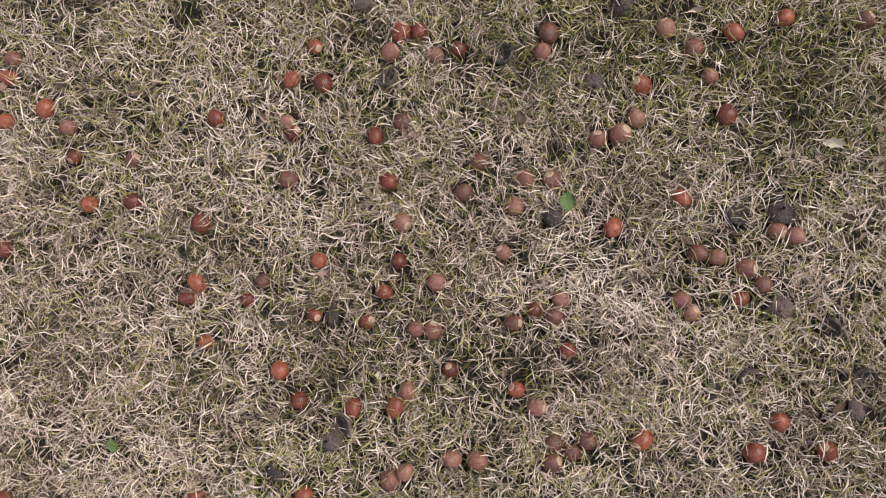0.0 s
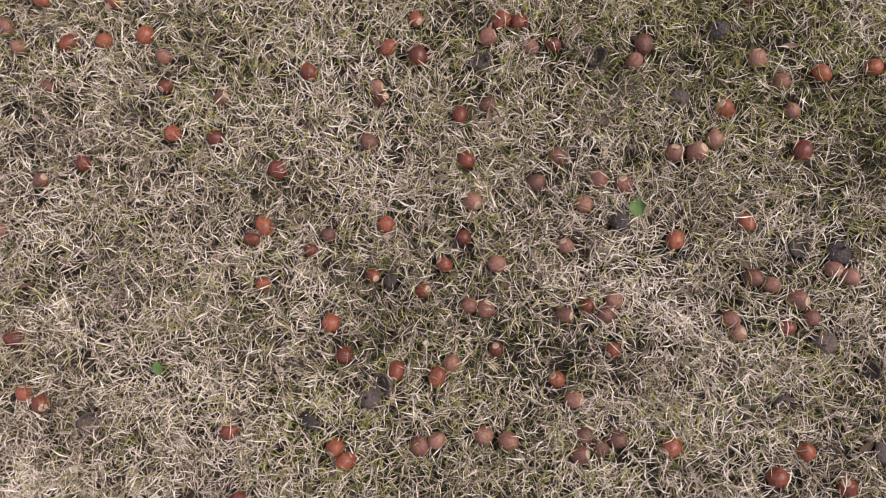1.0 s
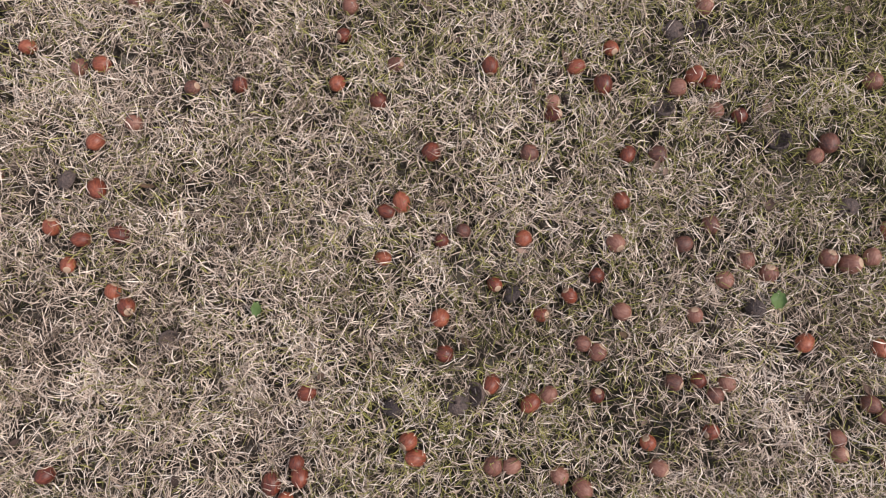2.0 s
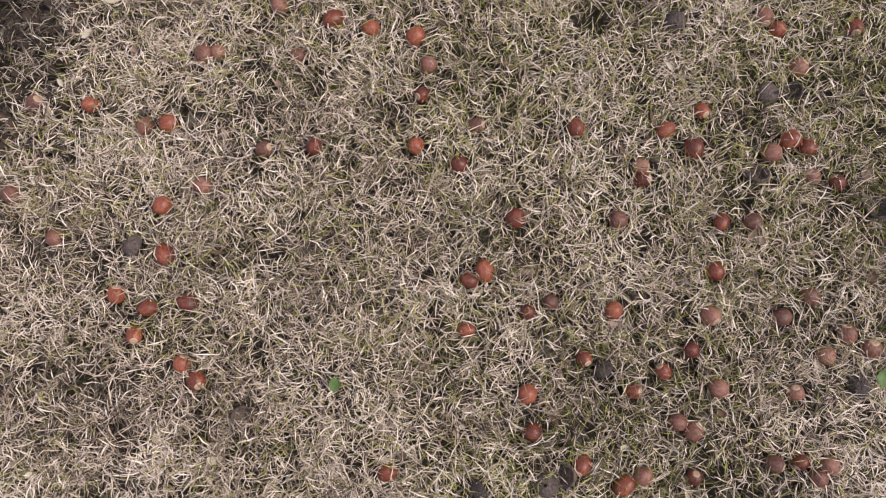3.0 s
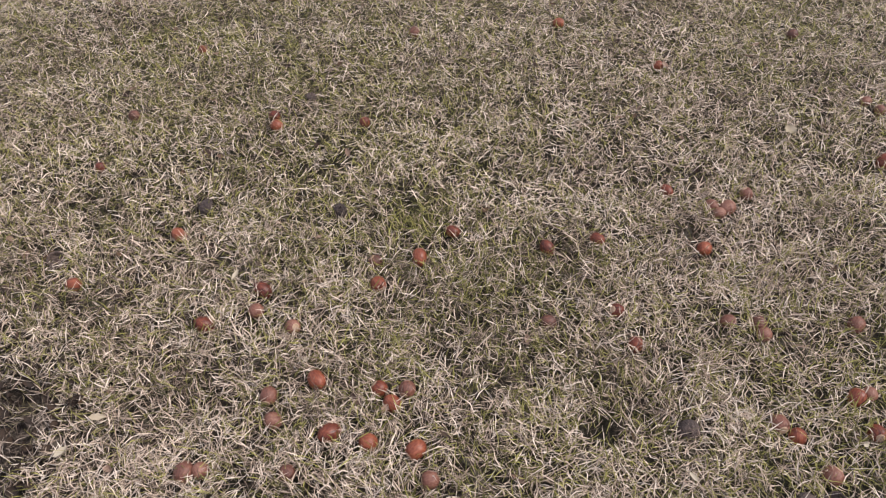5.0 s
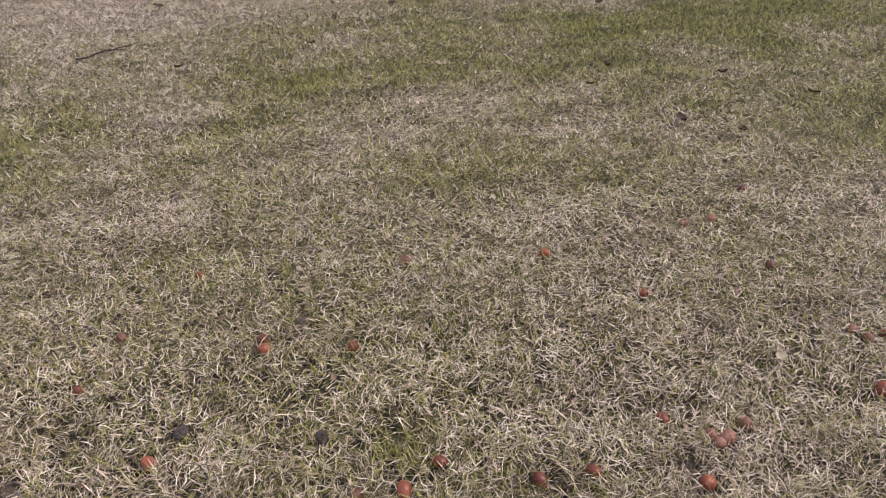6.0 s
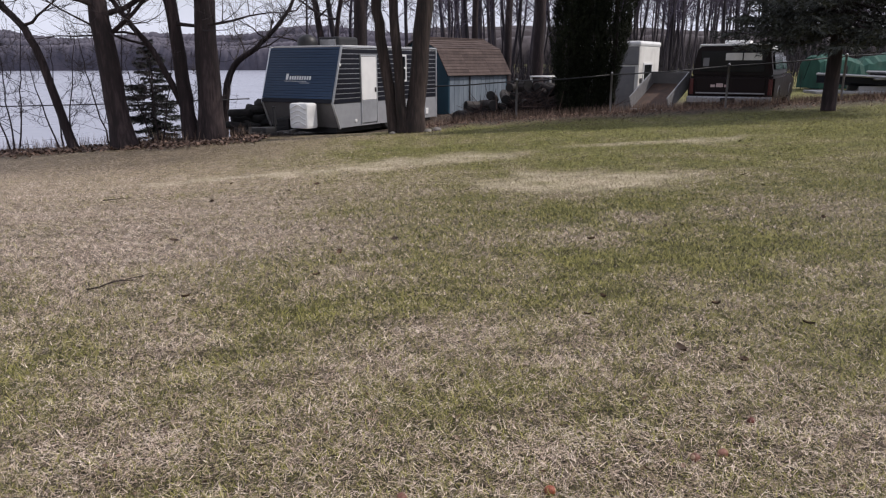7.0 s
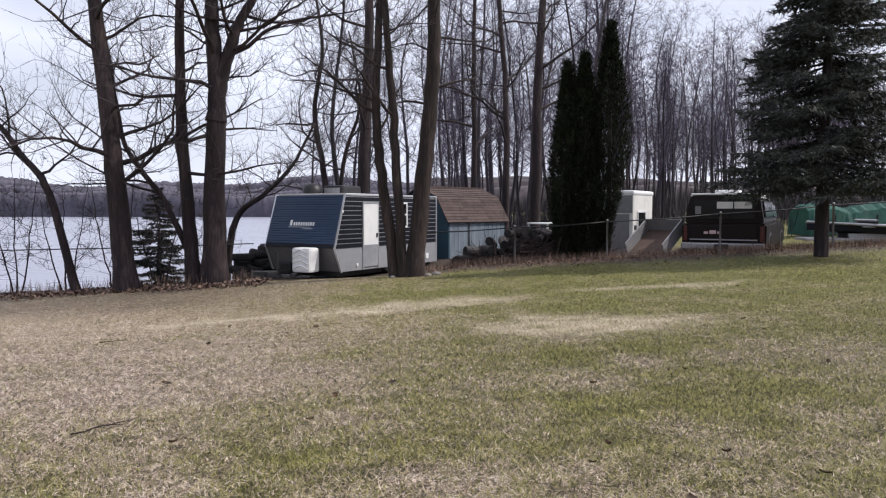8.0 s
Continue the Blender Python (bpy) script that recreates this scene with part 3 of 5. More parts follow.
bare_tree("wood_edge_tree", 10, [(stem((1.3, 30.13, -0.58), (1.35, 30.13, 3.74), (1.3, 30.13, 7.34), (1.39, 30.13, 11.18)), 0.15, 0.06)], "slim bare tree at the edge of the woods", M_BARK, 0.3, 13, 3.4, 7)

for seed, x, y, h in ((61, -9.6, 17.75, 2.6), (62, -7.35, 18.0, 2.2), (63, -10.9, 17.9, 3.0), (64, -8.6, 18.3, 3.2), (65, -6.3, 18.6, 2.4)):
    z = float(land(x, y))
    bare_tree("bank_shrub", seed, [([(x + 0.1 * k, y, z), (x + 0.35 * (k - 1), y + 0.1 * k, z + h * 0.5), (x + 0.6 * (k - 1), y + 0.2, z + h * (0.9 + 0.08 * k))], 0.022, 0.006) for k in range(3)], "thin bare shrub on the lake bank", M_BARK, 0.15, 7, 1.3, 4)


def woods():
    g = random.Random(21)
    kinds = []
    for k in range(6):
        h = 13 + 1.2 * k
        w = [g.uniform(-0.8, 0.8) for _ in range(6)]
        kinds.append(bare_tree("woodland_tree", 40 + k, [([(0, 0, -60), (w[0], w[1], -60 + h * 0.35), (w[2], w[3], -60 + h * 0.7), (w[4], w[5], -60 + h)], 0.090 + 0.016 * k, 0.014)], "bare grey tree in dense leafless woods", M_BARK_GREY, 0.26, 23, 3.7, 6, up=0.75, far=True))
        tagged(kinds[-1], group="woodland trees")
    for i in range(190):
        if i < 12:
            y = g.uniform(30, 44)
            x = g.uniform(-0.19, 0.03) * y
        else:
            y = 33 + 75 * g.random() ** 1.3
            x = y * g.uniform(-0.01, 0.64)
        if 0.36 < x / y < 0.72 and y < 48:
            y += 26
            x = y * g.uniform(0.3, 0.62)
        s = g.uniform(0.75, 1.15) * (1.0 if y < 60 else 1.15)
        if x / y < 0.0:
            s *= 0.72
        if 152 <= i < 160:
            y = g.uniform(31, 58)
            x = y * g.uniform(0.02, 0.2)
        if i >= 160:
            y = g.uniform(58, 115)
            x = y * g.uniform(0.25, 0.58)
        k = g.randrange(len(kinds))
        if x / y > 0.28:
            s = min(s, (0.285 - 0.16 * min(0.35, x / y - 0.28)) * y * g.uniform(0.82, 1.05) / (13 + 1.2 * k))
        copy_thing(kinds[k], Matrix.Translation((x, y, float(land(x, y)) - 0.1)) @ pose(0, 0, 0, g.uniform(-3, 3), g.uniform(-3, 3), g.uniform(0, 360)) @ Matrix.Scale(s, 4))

    for k in kinds:
        discard(k)


woods()


# ---- evergreens ----
def needles(g, verts, faces, a, b, n, size):
    """Needle tufts set round a twig from a to b."""
    axis = (b - a).normalized()
    for i in range(n):
        p = a.lerp(b, (i + g.random()) / n)
        v = Vector((g.gauss(0, 1), g.gauss(0, 1), g.gauss(0, 1)))
        side = v.cross(axis).normalized()
        tip = p + (axis * 0.9 + side * 0.8) * size * g.uniform(0.7, 1.3)
        w = axis.cross(side) * size * 0.16
        q = len(verts)
        verts.extend((p - w, p + w, tip))
        faces.append((q, q + 1, q + 2))


def spruce(name, seed, x, y, high, wide, clear, label, whorls=26, per=11, dense=9):
    g = random.Random(seed)
    z = float(land(x, y))
    root = thing(name, pose(x, y, z), label, "tree")
    verts, faces = [], []
    tube([Vector((0, 0, -0.2)), Vector((0, 0, high * 0.3)), Vector((0.05, 0, high * 0.7)), Vector((0, 0, high))], [0.035 + high * 0.0138, 0.03 + high * 0.010, high * 0.006, 0.01], 12, verts, faces)
    mesh_object("trunk", verts, faces, M_BARK, root, True)
    nv, nf, bv, bf = [], [], [], []
    for k in range(whorls):
        u = k / (whorls - 1)
        h = clear + (high - clear) * u
        long = wide * (1 - u) ** 0.8 + 0.12
        for j in range(per):
            a = g.uniform(0, 2 * math.pi)
            L = long * g.uniform(0.6, 1.1)
            d = Vector((math.cos(a), math.sin(a), 0))
            p0 = Vector((0, 0, h + g.uniform(-0.12, 0.12)))
            dip = g.uniform(0.12, 0.32) * (1 - u)
            path = [p0 + d * L * t + Vector((0, 0, L * (-dip * t * 1.6 + dip * 1.1 * t * t))) for t in (0, 0.25, 0.5, 0.75, 1)]
            tube(path, [0.018 * (1 - 0.8 * t) * (0.4 + L / 2) for t in (0, 0.25, 0.5, 0.75, 1)], 4, bv, bf)
            side = d.cross(Vector((0, 0, 1)))
            m = max(3, int(dense * L / wide * 1.8))
            for t in range(m):
                v = 0.18 + 0.82 * (t + g.random()) / m
                i = min(3, int(v * 4))
                q = path[i].lerp(path[i + 1], v * 4 - i)
                for sgn in (-1, 1):
                    e = q + (side * sgn * g.uniform(0.6, 1.0) + d * 0.75 + Vector((0, 0, g.uniform(-0.45, 0.05)))) * L * 0.30 * (1.15 - 0.7 * v)
                    needles(g, nv, nf, q, e, 10, 0.06 + 0.02 * wide)
            needles(g, nv, nf, path[2], path[4], 10, 0.07)
    tagged(mesh_object("branchwood", bv, bf, M_BARK, root), kind="stuff")
    tagged(mesh_object("needles", nv, nf, M_NEEDLE, root), kind="stuff")


spruce("spruce_tree", 31, 8.92, 16.9, 9.9, 2.35, 1.85, "large dark spruce with drooping boughs by the fence", 32, 12, 12)
x0, y0, z0 = (-8.13, 20.13, -0.92)
spruce("young_spruce", 32, x0, y0, 3.0, 1.05, 0.2, "small sparse young spruce on the lake bank", 14, 9, 8)


def cedar(seed, x, y, zt, half, tuck=0.0):
    g = random.Random(seed)
    z = float(land(x, y))
    high = zt - z
    root = thing("arborvitae", pose(x, y, z), "tall narrow dark green arborvitae by the fence", "tree", "arborvitae row")
    verts, faces = [], []
    tube([Vector((0, 0, -0.1)), Vector((0, 0, high * 0.5)), Vector((0, 0, high * 0.96))], [0.09, 0.06, 0.01], 8, verts, faces)
    mesh_object("trunk", verts, faces, M_BARK, root, True)
    nv, nf = [], []
    for i in range(7500):
        u = g.random() ** 0.9
        a = g.uniform(0, 2 * math.pi)
        body = half * (min(1, 0.62 + u * 1.5) if u < 0.25 else (1 - ((u - 0.25) / 0.75) ** 1.9) + 0.05)
        lobe = 1 + 0.20 * math.sin(3 * a + u * 9 + seed) + 0.14 * math.sin(7 * a - u * 21)
        r = body * lobe * (0.35 + 0.65 * g.random() ** 0.4)
        r *= 1 - tuck * max(0, 1 - u / 0.5)
        p = Vector((math.cos(a) * r - 0.45 * tuck * max(0, 1 - u / 0.5), math.sin(a) * r, u * high * 0.97))
        out = Vector((math.cos(a), math.sin(a), 0))
        L = g.uniform(0.10, 0.24)
        e = p + (out * 0.4 + Vector((g.gauss(0, 0.2), g.gauss(0, 0.2), 1.0))) * L
        needles(g, nv, nf, p, e, 5, 0.075)
    tagged(mesh_object("foliage", nv, nf, M_CEDAR, root), kind="stuff")


for seed, x, y, top, half in ((51, 3.32, 19.73, 4.91, 0.42), (52, 3.8, 19.73, 5.17, 0.44), (53, 4.51, 19.73, 6.04, 0.56)):
    cedar(seed, x, y, top, half, 0.6 if seed == 53 else 0.0)

# ---- the parked travel trailer ----
def travel_trailer():
    root = thing("travel_trailer", pose(-2.82, 18.63, -0.95, 0, 0, 58.5), "blue and silver travel trailer parked by the lake", "trailer")
    W, L = 2.45, 4.85
    low, mid, top = 0.13, 0.76, 2.19
    out = [(0.06, low), (-0.20, mid), (0.24, top - 0.03), (0.34, top), (L - 0.06, top), (L, top - 0.07), (L, low)]
    body = part("body", prism(out, 0.02, W - 0.02), M_SKIRT, root)
    # ribbed blue nose
    a, b = Vector((-0.20, 0, mid + 0.10)), Vector((0.24, 0, top - 0.03))
    d = (b - a).normalized()
    n = Vector((-d.z, 0, d.x))
    turn = Matrix((d, (0, 1, 0), n)).transposed().to_4x4()
    nose = Matrix.Translation(a) @ turn
    lengthwise = (b - a).length
    part("nose_sheet", boxed(0, lengthwise, 0.03, W - 0.03, 0.002, 0.012, m=nose), M_NAVY, body)
    for i in range(20):
        u = lengthwise * i / 20
        part("slat", boxed(u, u + lengthwise / 20 - 0.009, 0.03, W - 0.03, 0.004, 0.026, 0.008, m=nose), M_BLUE, body)
    part("nose_band", boxed(-0.11, -0.01, 0.03, W - 0.03, 0.004, 0.022, 0.005, m=nose), M_NAVY, body, "dark band under the ribbed nose")
    # lettering on the nose as plain bars
    bars = [(1.60, 1.68, 0.50, 0.66)] + [(1.50 - 0.085 * k, 1.555 - 0.085 * k, 0.50, 0.60) for k in range(9)] + [(0.95, 1.72, 0.455, 0.465), (0.85, 1.2, 0.41, 0.42)]
    for y0, y1, z0, z1 in bars:
        part("lettering_bar", boxed(z0, z1, y0, y1, 0.024, 0.030, m=nose), M_WHITE, body)
    # siding on the door side and the far side
    for y0, y1 in ((-0.004, 0.022), (W - 0.022, W + 0.004)):
        h = (top - 0.06 - mid) / 11
        for i in range(11):
            z0 = mid + i * h
            back = -0.20 + 0.44 * (z0 + h - mid) / (top - mid) + 0.03
            part("slat", boxed(back, L - 0.03, y0, y1, z0, z0 + h - 0.022, 0.006), M_NAVY, body)
            part("bead", boxed(back, L - 0.03, y0 - 0.002 if y0 < 1 else y0, y1 if y0 < 1 else y1 + 0.002, z0 + h - 0.016, z0 + h - 0.005), M_TRIM, body)
        part("lower_panel", prism([(0.07, low), (-0.17, mid - 0.02), (L - 0.02, mid - 0.02), (L - 0.02, low)], y0 - 0.002, y1), M_SILVER, body, "silver lower panel")
    # corner trims
    for y0, y1 in ((-0.018, 0.035), (W - 0.035, W + 0.018)):
        for p, q in (((0.06, low), (-0.20, mid)), ((-0.20, mid), (0.24, top - 0.02)), ((0.24, top - 0.02), (L, top + 0.0)), ((L, top), (L, low))):
            v = Vector((q[0] - p[0], q[1] - p[1])).normalized() * 0.02
            w = Vector((-v.y, v.x))
            part("corner_trim", prism([(p[0] - v.x + w.x, p[1] - v.y + w.y), (q[0] + v.x + w.x, q[1] + v.y + w.y), (q[0] + v.x - w.x, q[1] + v.y - w.y), (p[0] - v.x - w.x, p[1] - v.y - w.y)], y0, y1), M_TRIM, root)
    # door
    door = part("door", boxed(1.0, 1.66, -0.035, 0.0, 0.80, 1.93, 0.012), M_WHITE, root, "white entry door")
    part("door_lower", boxed(1.0, 1.66, -0.034, 0.0, 0.20, 0.795, 0.01), M_SILVER, door, "silver lower door panel")
    for q in ((0.965, 0.995, 0.17, 1.96), (1.665, 1.695, 0.17, 1.96)):
        part("door_frame", boxed(q[0], q[1], -0.042, 0.0, q[2], q[3], 0.004), M_TRIM, door)
    part("door_frame", boxed(0.965, 1.695, -0.044, 0.0, 1.94, 1.975, 0.004), M_TRIM, door)
    part("door_handle", boxed(1.57, 1.62, -0.06, -0.03, 1.0, 1.12, 0.008), M_BLACK, door)
    # window
    win = part("window", boxed(2.62, 3.12, -0.012, 0.0, 1.28, 1.95), M_GLASS, root)
    for q in ((2.58, 2.63, 1.24, 1.99), (3.11, 3.16, 1.24, 1.99)):
        part("window_frame", boxed(q[0], q[1], -0.035, 0, q[2], q[3], 0.006), M_WHITE, win)
    for z in (1.24, 1.60, 1.94):
        part("window_frame", boxed(2.63, 3.11, -0.033, 0, z, z + 0.05, 0.006), M_WHITE, win)
    part("outlet_hatch", boxed(4.2, 4.35, -0.03, 0, 0.25, 0.42, 0.006), M_WHITE, root)
    part("lamp", turned([(0.04, 0), (0.04, 0.02), (0, 0.035)], 10, m=pose(0.12, -0.004, 1.72, 90)), M_WHITE, root)
    part("valve_cap", turned([(0.045, 0), (0.045, 0.02), (0, 0.03)], 10, m=pose(0.72, -0.01, 0.28, 90)), M_WHITE, root)
    # roof gear
    ac = part("air_conditioner", boxed(1.2, 2.05, 0.85, 1.6, top, top + 0.27, 0.06), M_BLACK, root)
    part("grille", boxed(1.16, 1.2, 0.95, 1.5, top + 0.05, top + 0.2, 0.01), M_GREYTRIM, ac)
    part("roof_vent", turned([(0.28, 0), (0.28, 0.12), (0.24, 0.24), (0.12, 0.32), (0, 0.34)], 16, m=pose(0.95, 1.75, top)), M_BLACK, root, smooth_shade=True)
    part("roof_edge", boxed(0.34, L - 0.05, 0.05, W - 0.05, top, top + 0.02, 0.008), M_WHITE, root)
    # gas bottle cover, tongue and jack
    cover = part("gas_cover", boxed(-0.72, -0.30, 0.42, 1.02, 0.14, 0.78, 0.07), M_WHITE, root, "white plastic gas bottle cover")
    for z in (0.28, 0.42, 0.56, 0.69):
        verts, faces = [], []
        tube([Vector((-0.722, 0.46 + 0.052 * k, z + 0.045 * math.cos(math.pi * (k - 5) / 5))) for k in range(11)], [0.018] * 11, 6, verts, faces)
        mesh_object("moulding", verts, faces, M_WHITE, cover, True)
    for y, s in ((0.55, 1), (1.9, -1)):
        m = pose(-0.55, 1.22 - s * 0.3, 0.10, 0, 0, s * 28)
        part("tongue_beam", boxed(-0.75, 0.75, -0.04, 0.04, -0.05, 0.05, 0.01, m=m), M_BLACK, root)
    part("coupler", boxed(-1.45, -1.1, 1.15, 1.29, 0.06, 0.2, 0.03), M_BLACK, root)
    part("jack", turned([(0.11, -0.06), (0.11, -0.02), (0.035, 0), (0.035, 0.62), (0.05, 0.64), (0, 0.66)], 10, m=pose(-1.05, 1.22, 0.06)), M_BLACK, root)
    part("battery_box", boxed(-0.42, -0.1, 1.35, 1.75, 0.06, 0.36, 0.03), M_BLACK, root)
    part("chassis", boxed(0.1, L - 0.1, 0.15, W - 0.15, -0.02, 0.16, 0.02), M_BLACK, root)
    for x in (2.3, 3.15):
        for y in (0.12, W - 0.12):
            wheel = part("wheel", turned([(0.16, -0.09), (0.28, -0.1), (0.32, -0.06), (0.32, 0.06), (0.28, 0.1), (0.16, 0.09)], 20, m=pose(x, y, 0.27, 90)), M_RUBBER, root)
            part("rim", turned([(0.165, -0.08), (0.1, -0.04), (0.1, 0.04), (0.165, 0.08)], 14, m=pose(x, y, 0.27, 90)), M_WHITE, wheel)


travel_trailer()


# ---- the garden shed ----
def garden_shed():
    root = thing("garden_shed", pose(0.12, 23.2, -0.83, 0, 0, 48), "blue gambrel shed with brown shingled roof", "shed")
    W, L, wall = 2.4, 3.1, 1.30
    gable = [(0, 0), (0, wall), (0.42, wall + 0.78), (W / 2, wall + 1.12), (W - 0.42, wall + 0.78), (W, wall), (W, 0)]
    for x0, x1 in ((0, 0.05), (L - 0.05, L)):
        bm = prism([(p, z) for p, z in gable], 0, x1 - x0)
        bmesh.ops.transform(bm, matrix=Matrix.Translation((x1, 0, 0)) @ pose(0, 0, 0, 0, 0, 90), verts=bm.verts)
        part("gable_wall", bm, M_TEAL, root, "dark teal boarded gable")
    for k in range(13):
        x = 0.05 + k * (L - 0.1) / 13
        part("board", boxed(x, x + (L - 0.1) / 13 - 0.012, -0.01, 0.03, 0, wall - 0.02, 0.004), M_SHED, root)
        part("board", boxed(x, x + (L - 0.1) / 13 - 0.012, W - 0.03, W + 0.01, 0, wall - 0.02, 0.004), M_SHED, root)
    part("seam_batten", boxed(1.02, 1.07, -0.03, -0.01, 0.0, wall - 0.02), M_BLACK, root)
    part("floor_slab", boxed(0.05, L - 0.05, 0.03, W - 0.03, 0, 0.08), M_DULL, root)
    for side in (0, 1):
        for (p, q, rows) in (((-0.10, wall - 0.06), (0.42, wall + 0.80), 9), ((0.40, wall + 0.79), (W / 2 + 0.01, wall + 1.15), 5)):
            a, b = Vector((0, p[0], p[1])), Vector((0, q[0], q[1]))
            d = (b - a).normalized()
            n = Vector((0, -d.z, d.y))
            m = Matrix.Translation(a) @ Matrix(((1, 0, 0), d, n)).transposed().to_4x4()
            if side:
                m = Matrix.Translation((L, W, 0)) @ pose(0, 0, 0, 0, 0, 180) @ m
            long = (b - a).length
            part("roof_deck", boxed(-0.12, L + 0.12, 0, long, -0.03, 0.0, m=m), M_BLACK, root)
            for r in range(rows):
                v = long * r / rows
                tilt = m @ Matrix.Translation((0, v, 0.002)) @ pose(0, 0, 0, -6)
                for c in range(3):
                    u0 = -0.14 + (L + 0.28) * c / 3
                    part("shingle", boxed(u0, u0 + (L + 0.28) / 3 - 0.006, 0, long / rows * 1.12, 0.0, 0.018, m=tilt), M_SHINGLE, root)
    part("ridge_cap", boxed(-0.14, L + 0.14, W / 2 - 0.09, W / 2 + 0.09, wall + 1.13, wall + 1.165, 0.012), M_SHINGLE, root)
    for x0, x1 in ((-0.12, 0), (L, L + 0.12)):
        part("eave_board", boxed(x0, x1, -0.08, -0.05, wall - 0.08, wall - 0.02), M_TEAL, root)


garden_shed()


# ---- the white camper body ----
def camper():
    root = thing("camper", pose(6.14, 23.1, -0.98, 0, 0, 56), "old stained white camper body with side window", "camper")
    L, W, H = 2.1, 2.1, 2.42
    part("body", boxed(0, L, 0, W, 0.12, H - 0.1, 0.05), M_STAINED_AND_SKY, root)
    roof = boxed(-0.03, L + 0.03, -0.03, W + 0.03, H - 0.13, H + 0.03, 0.07)
    part("roof", roof, M_WHITE, root, "white rounded roof")
    # Front face turned from the sun: its shade is painted in as grey.
    part("front_panel", boxed(-0.018, 0.0, 0.12, W - 0.12, 0.2, H - 0.75, 0.01), M_DULL, root, "front panel painted grey for the face's shade")
    part("front_cap", boxed(-0.03, 0.0, 0.02, W - 0.02, H - 0.70, H - 0.14, 0.02), M_DULL, root)
    win = part("window", boxed(0.45, 1.25, -0.012, 0.0, 1.18, 1.72), M_GLASS, root)
    for q in ((0.4, 0.46, 1.12, 1.78), (1.24, 1.30, 1.12, 1.78)):
        part("window_frame", boxed(q[0], q[1], -0.03, 0, q[2], q[3], 0.006), M_WHITE, win)
    for z in (1.12, 1.72):
        part("window_frame", boxed(0.46, 1.24, -0.028, 0, z, z + 0.06, 0.006), M_WHITE, win)
    part("vent", boxed(0.12, 0.32, -0.02, 0, 1.15, 1.3, 0.006), M_BLACK, root)
    part("vent", boxed(0.14, 0.3, -0.02, 0, 0.92, 1.04, 0.006), M_BLACK, root)
    part("panel_seam", boxed(0.02, L - 0.05, -0.016, 0, 0.78, 0.81), M_GREYTRIM, root)
    part("skid", boxed(0.1, L - 0.1, 0.1, W - 0.1, -0.02, 0.14), M_BLACK, root)


camper()


# ---- the tipped dump cart ----
def dump_cart():
    root = thing("dump_cart", pose(6.05, 20.7, float(land(5.95, 20.7)), 0, 0, -42), "grey steel utility cart tipped with rusty bed", "cart")
    m = pose(-0.55, -0.45, 0.26, 27, 0, 0)
    bed = part("bed", boxed(0, 1.1, 0, 1.5, 0, 0.03, m=m), M_RUST, root, "rusty steel bed")
    for q in ((-0.03, 0.0, 0, 1.5), (1.1, 1.13, 0, 1.5), (-0.03, 1.13, 1.5, 1.53)):
        part("side_wall", boxed(q[0], q[1], q[2], q[3], -0.03, 0.40, 0.008, m=m), M_DULL if q[2] > 1 else M_GREYTRIM, bed)
    part("lip", boxed(-0.03, 1.13, -0.03, 0.0, -0.03, 0.05, 0.006, m=m), M_TRIM, bed)
    part("axle", turned([(0.03, -0.72), (0.03, 0.72)], 8, m=pose(0, 0.45, 0.24, 0, 90)), M_BLACK, root)
    for x in (-0.7, 0.7):
        wheel = part("wheel", turned([(0.12, -0.07), (0.21, -0.08), (0.25, -0.05), (0.25, 0.05), (0.21, 0.08), (0.12, 0.07)], 18, m=pose(x, 0.45, 0.24, 0, 90)), M_RUBBER, root)
        part("rim", turned([(0.125, -0.06), (0.06, -0.03), (0.06, 0.03), (0.125, 0.06)], 12, m=pose(x, 0.45, 0.24, 0, 90)), M_TRIM, wheel)
    part("prop", boxed(-0.04, 0.04, 0.6, 0.68, 0, 0.75), M_BLACK, root)
    part("drawbar", boxed(-0.04, 0.04, 0.5, 2.1, 0.18, 0.26, 0.01), M_BLACK, root)


dump_cart()


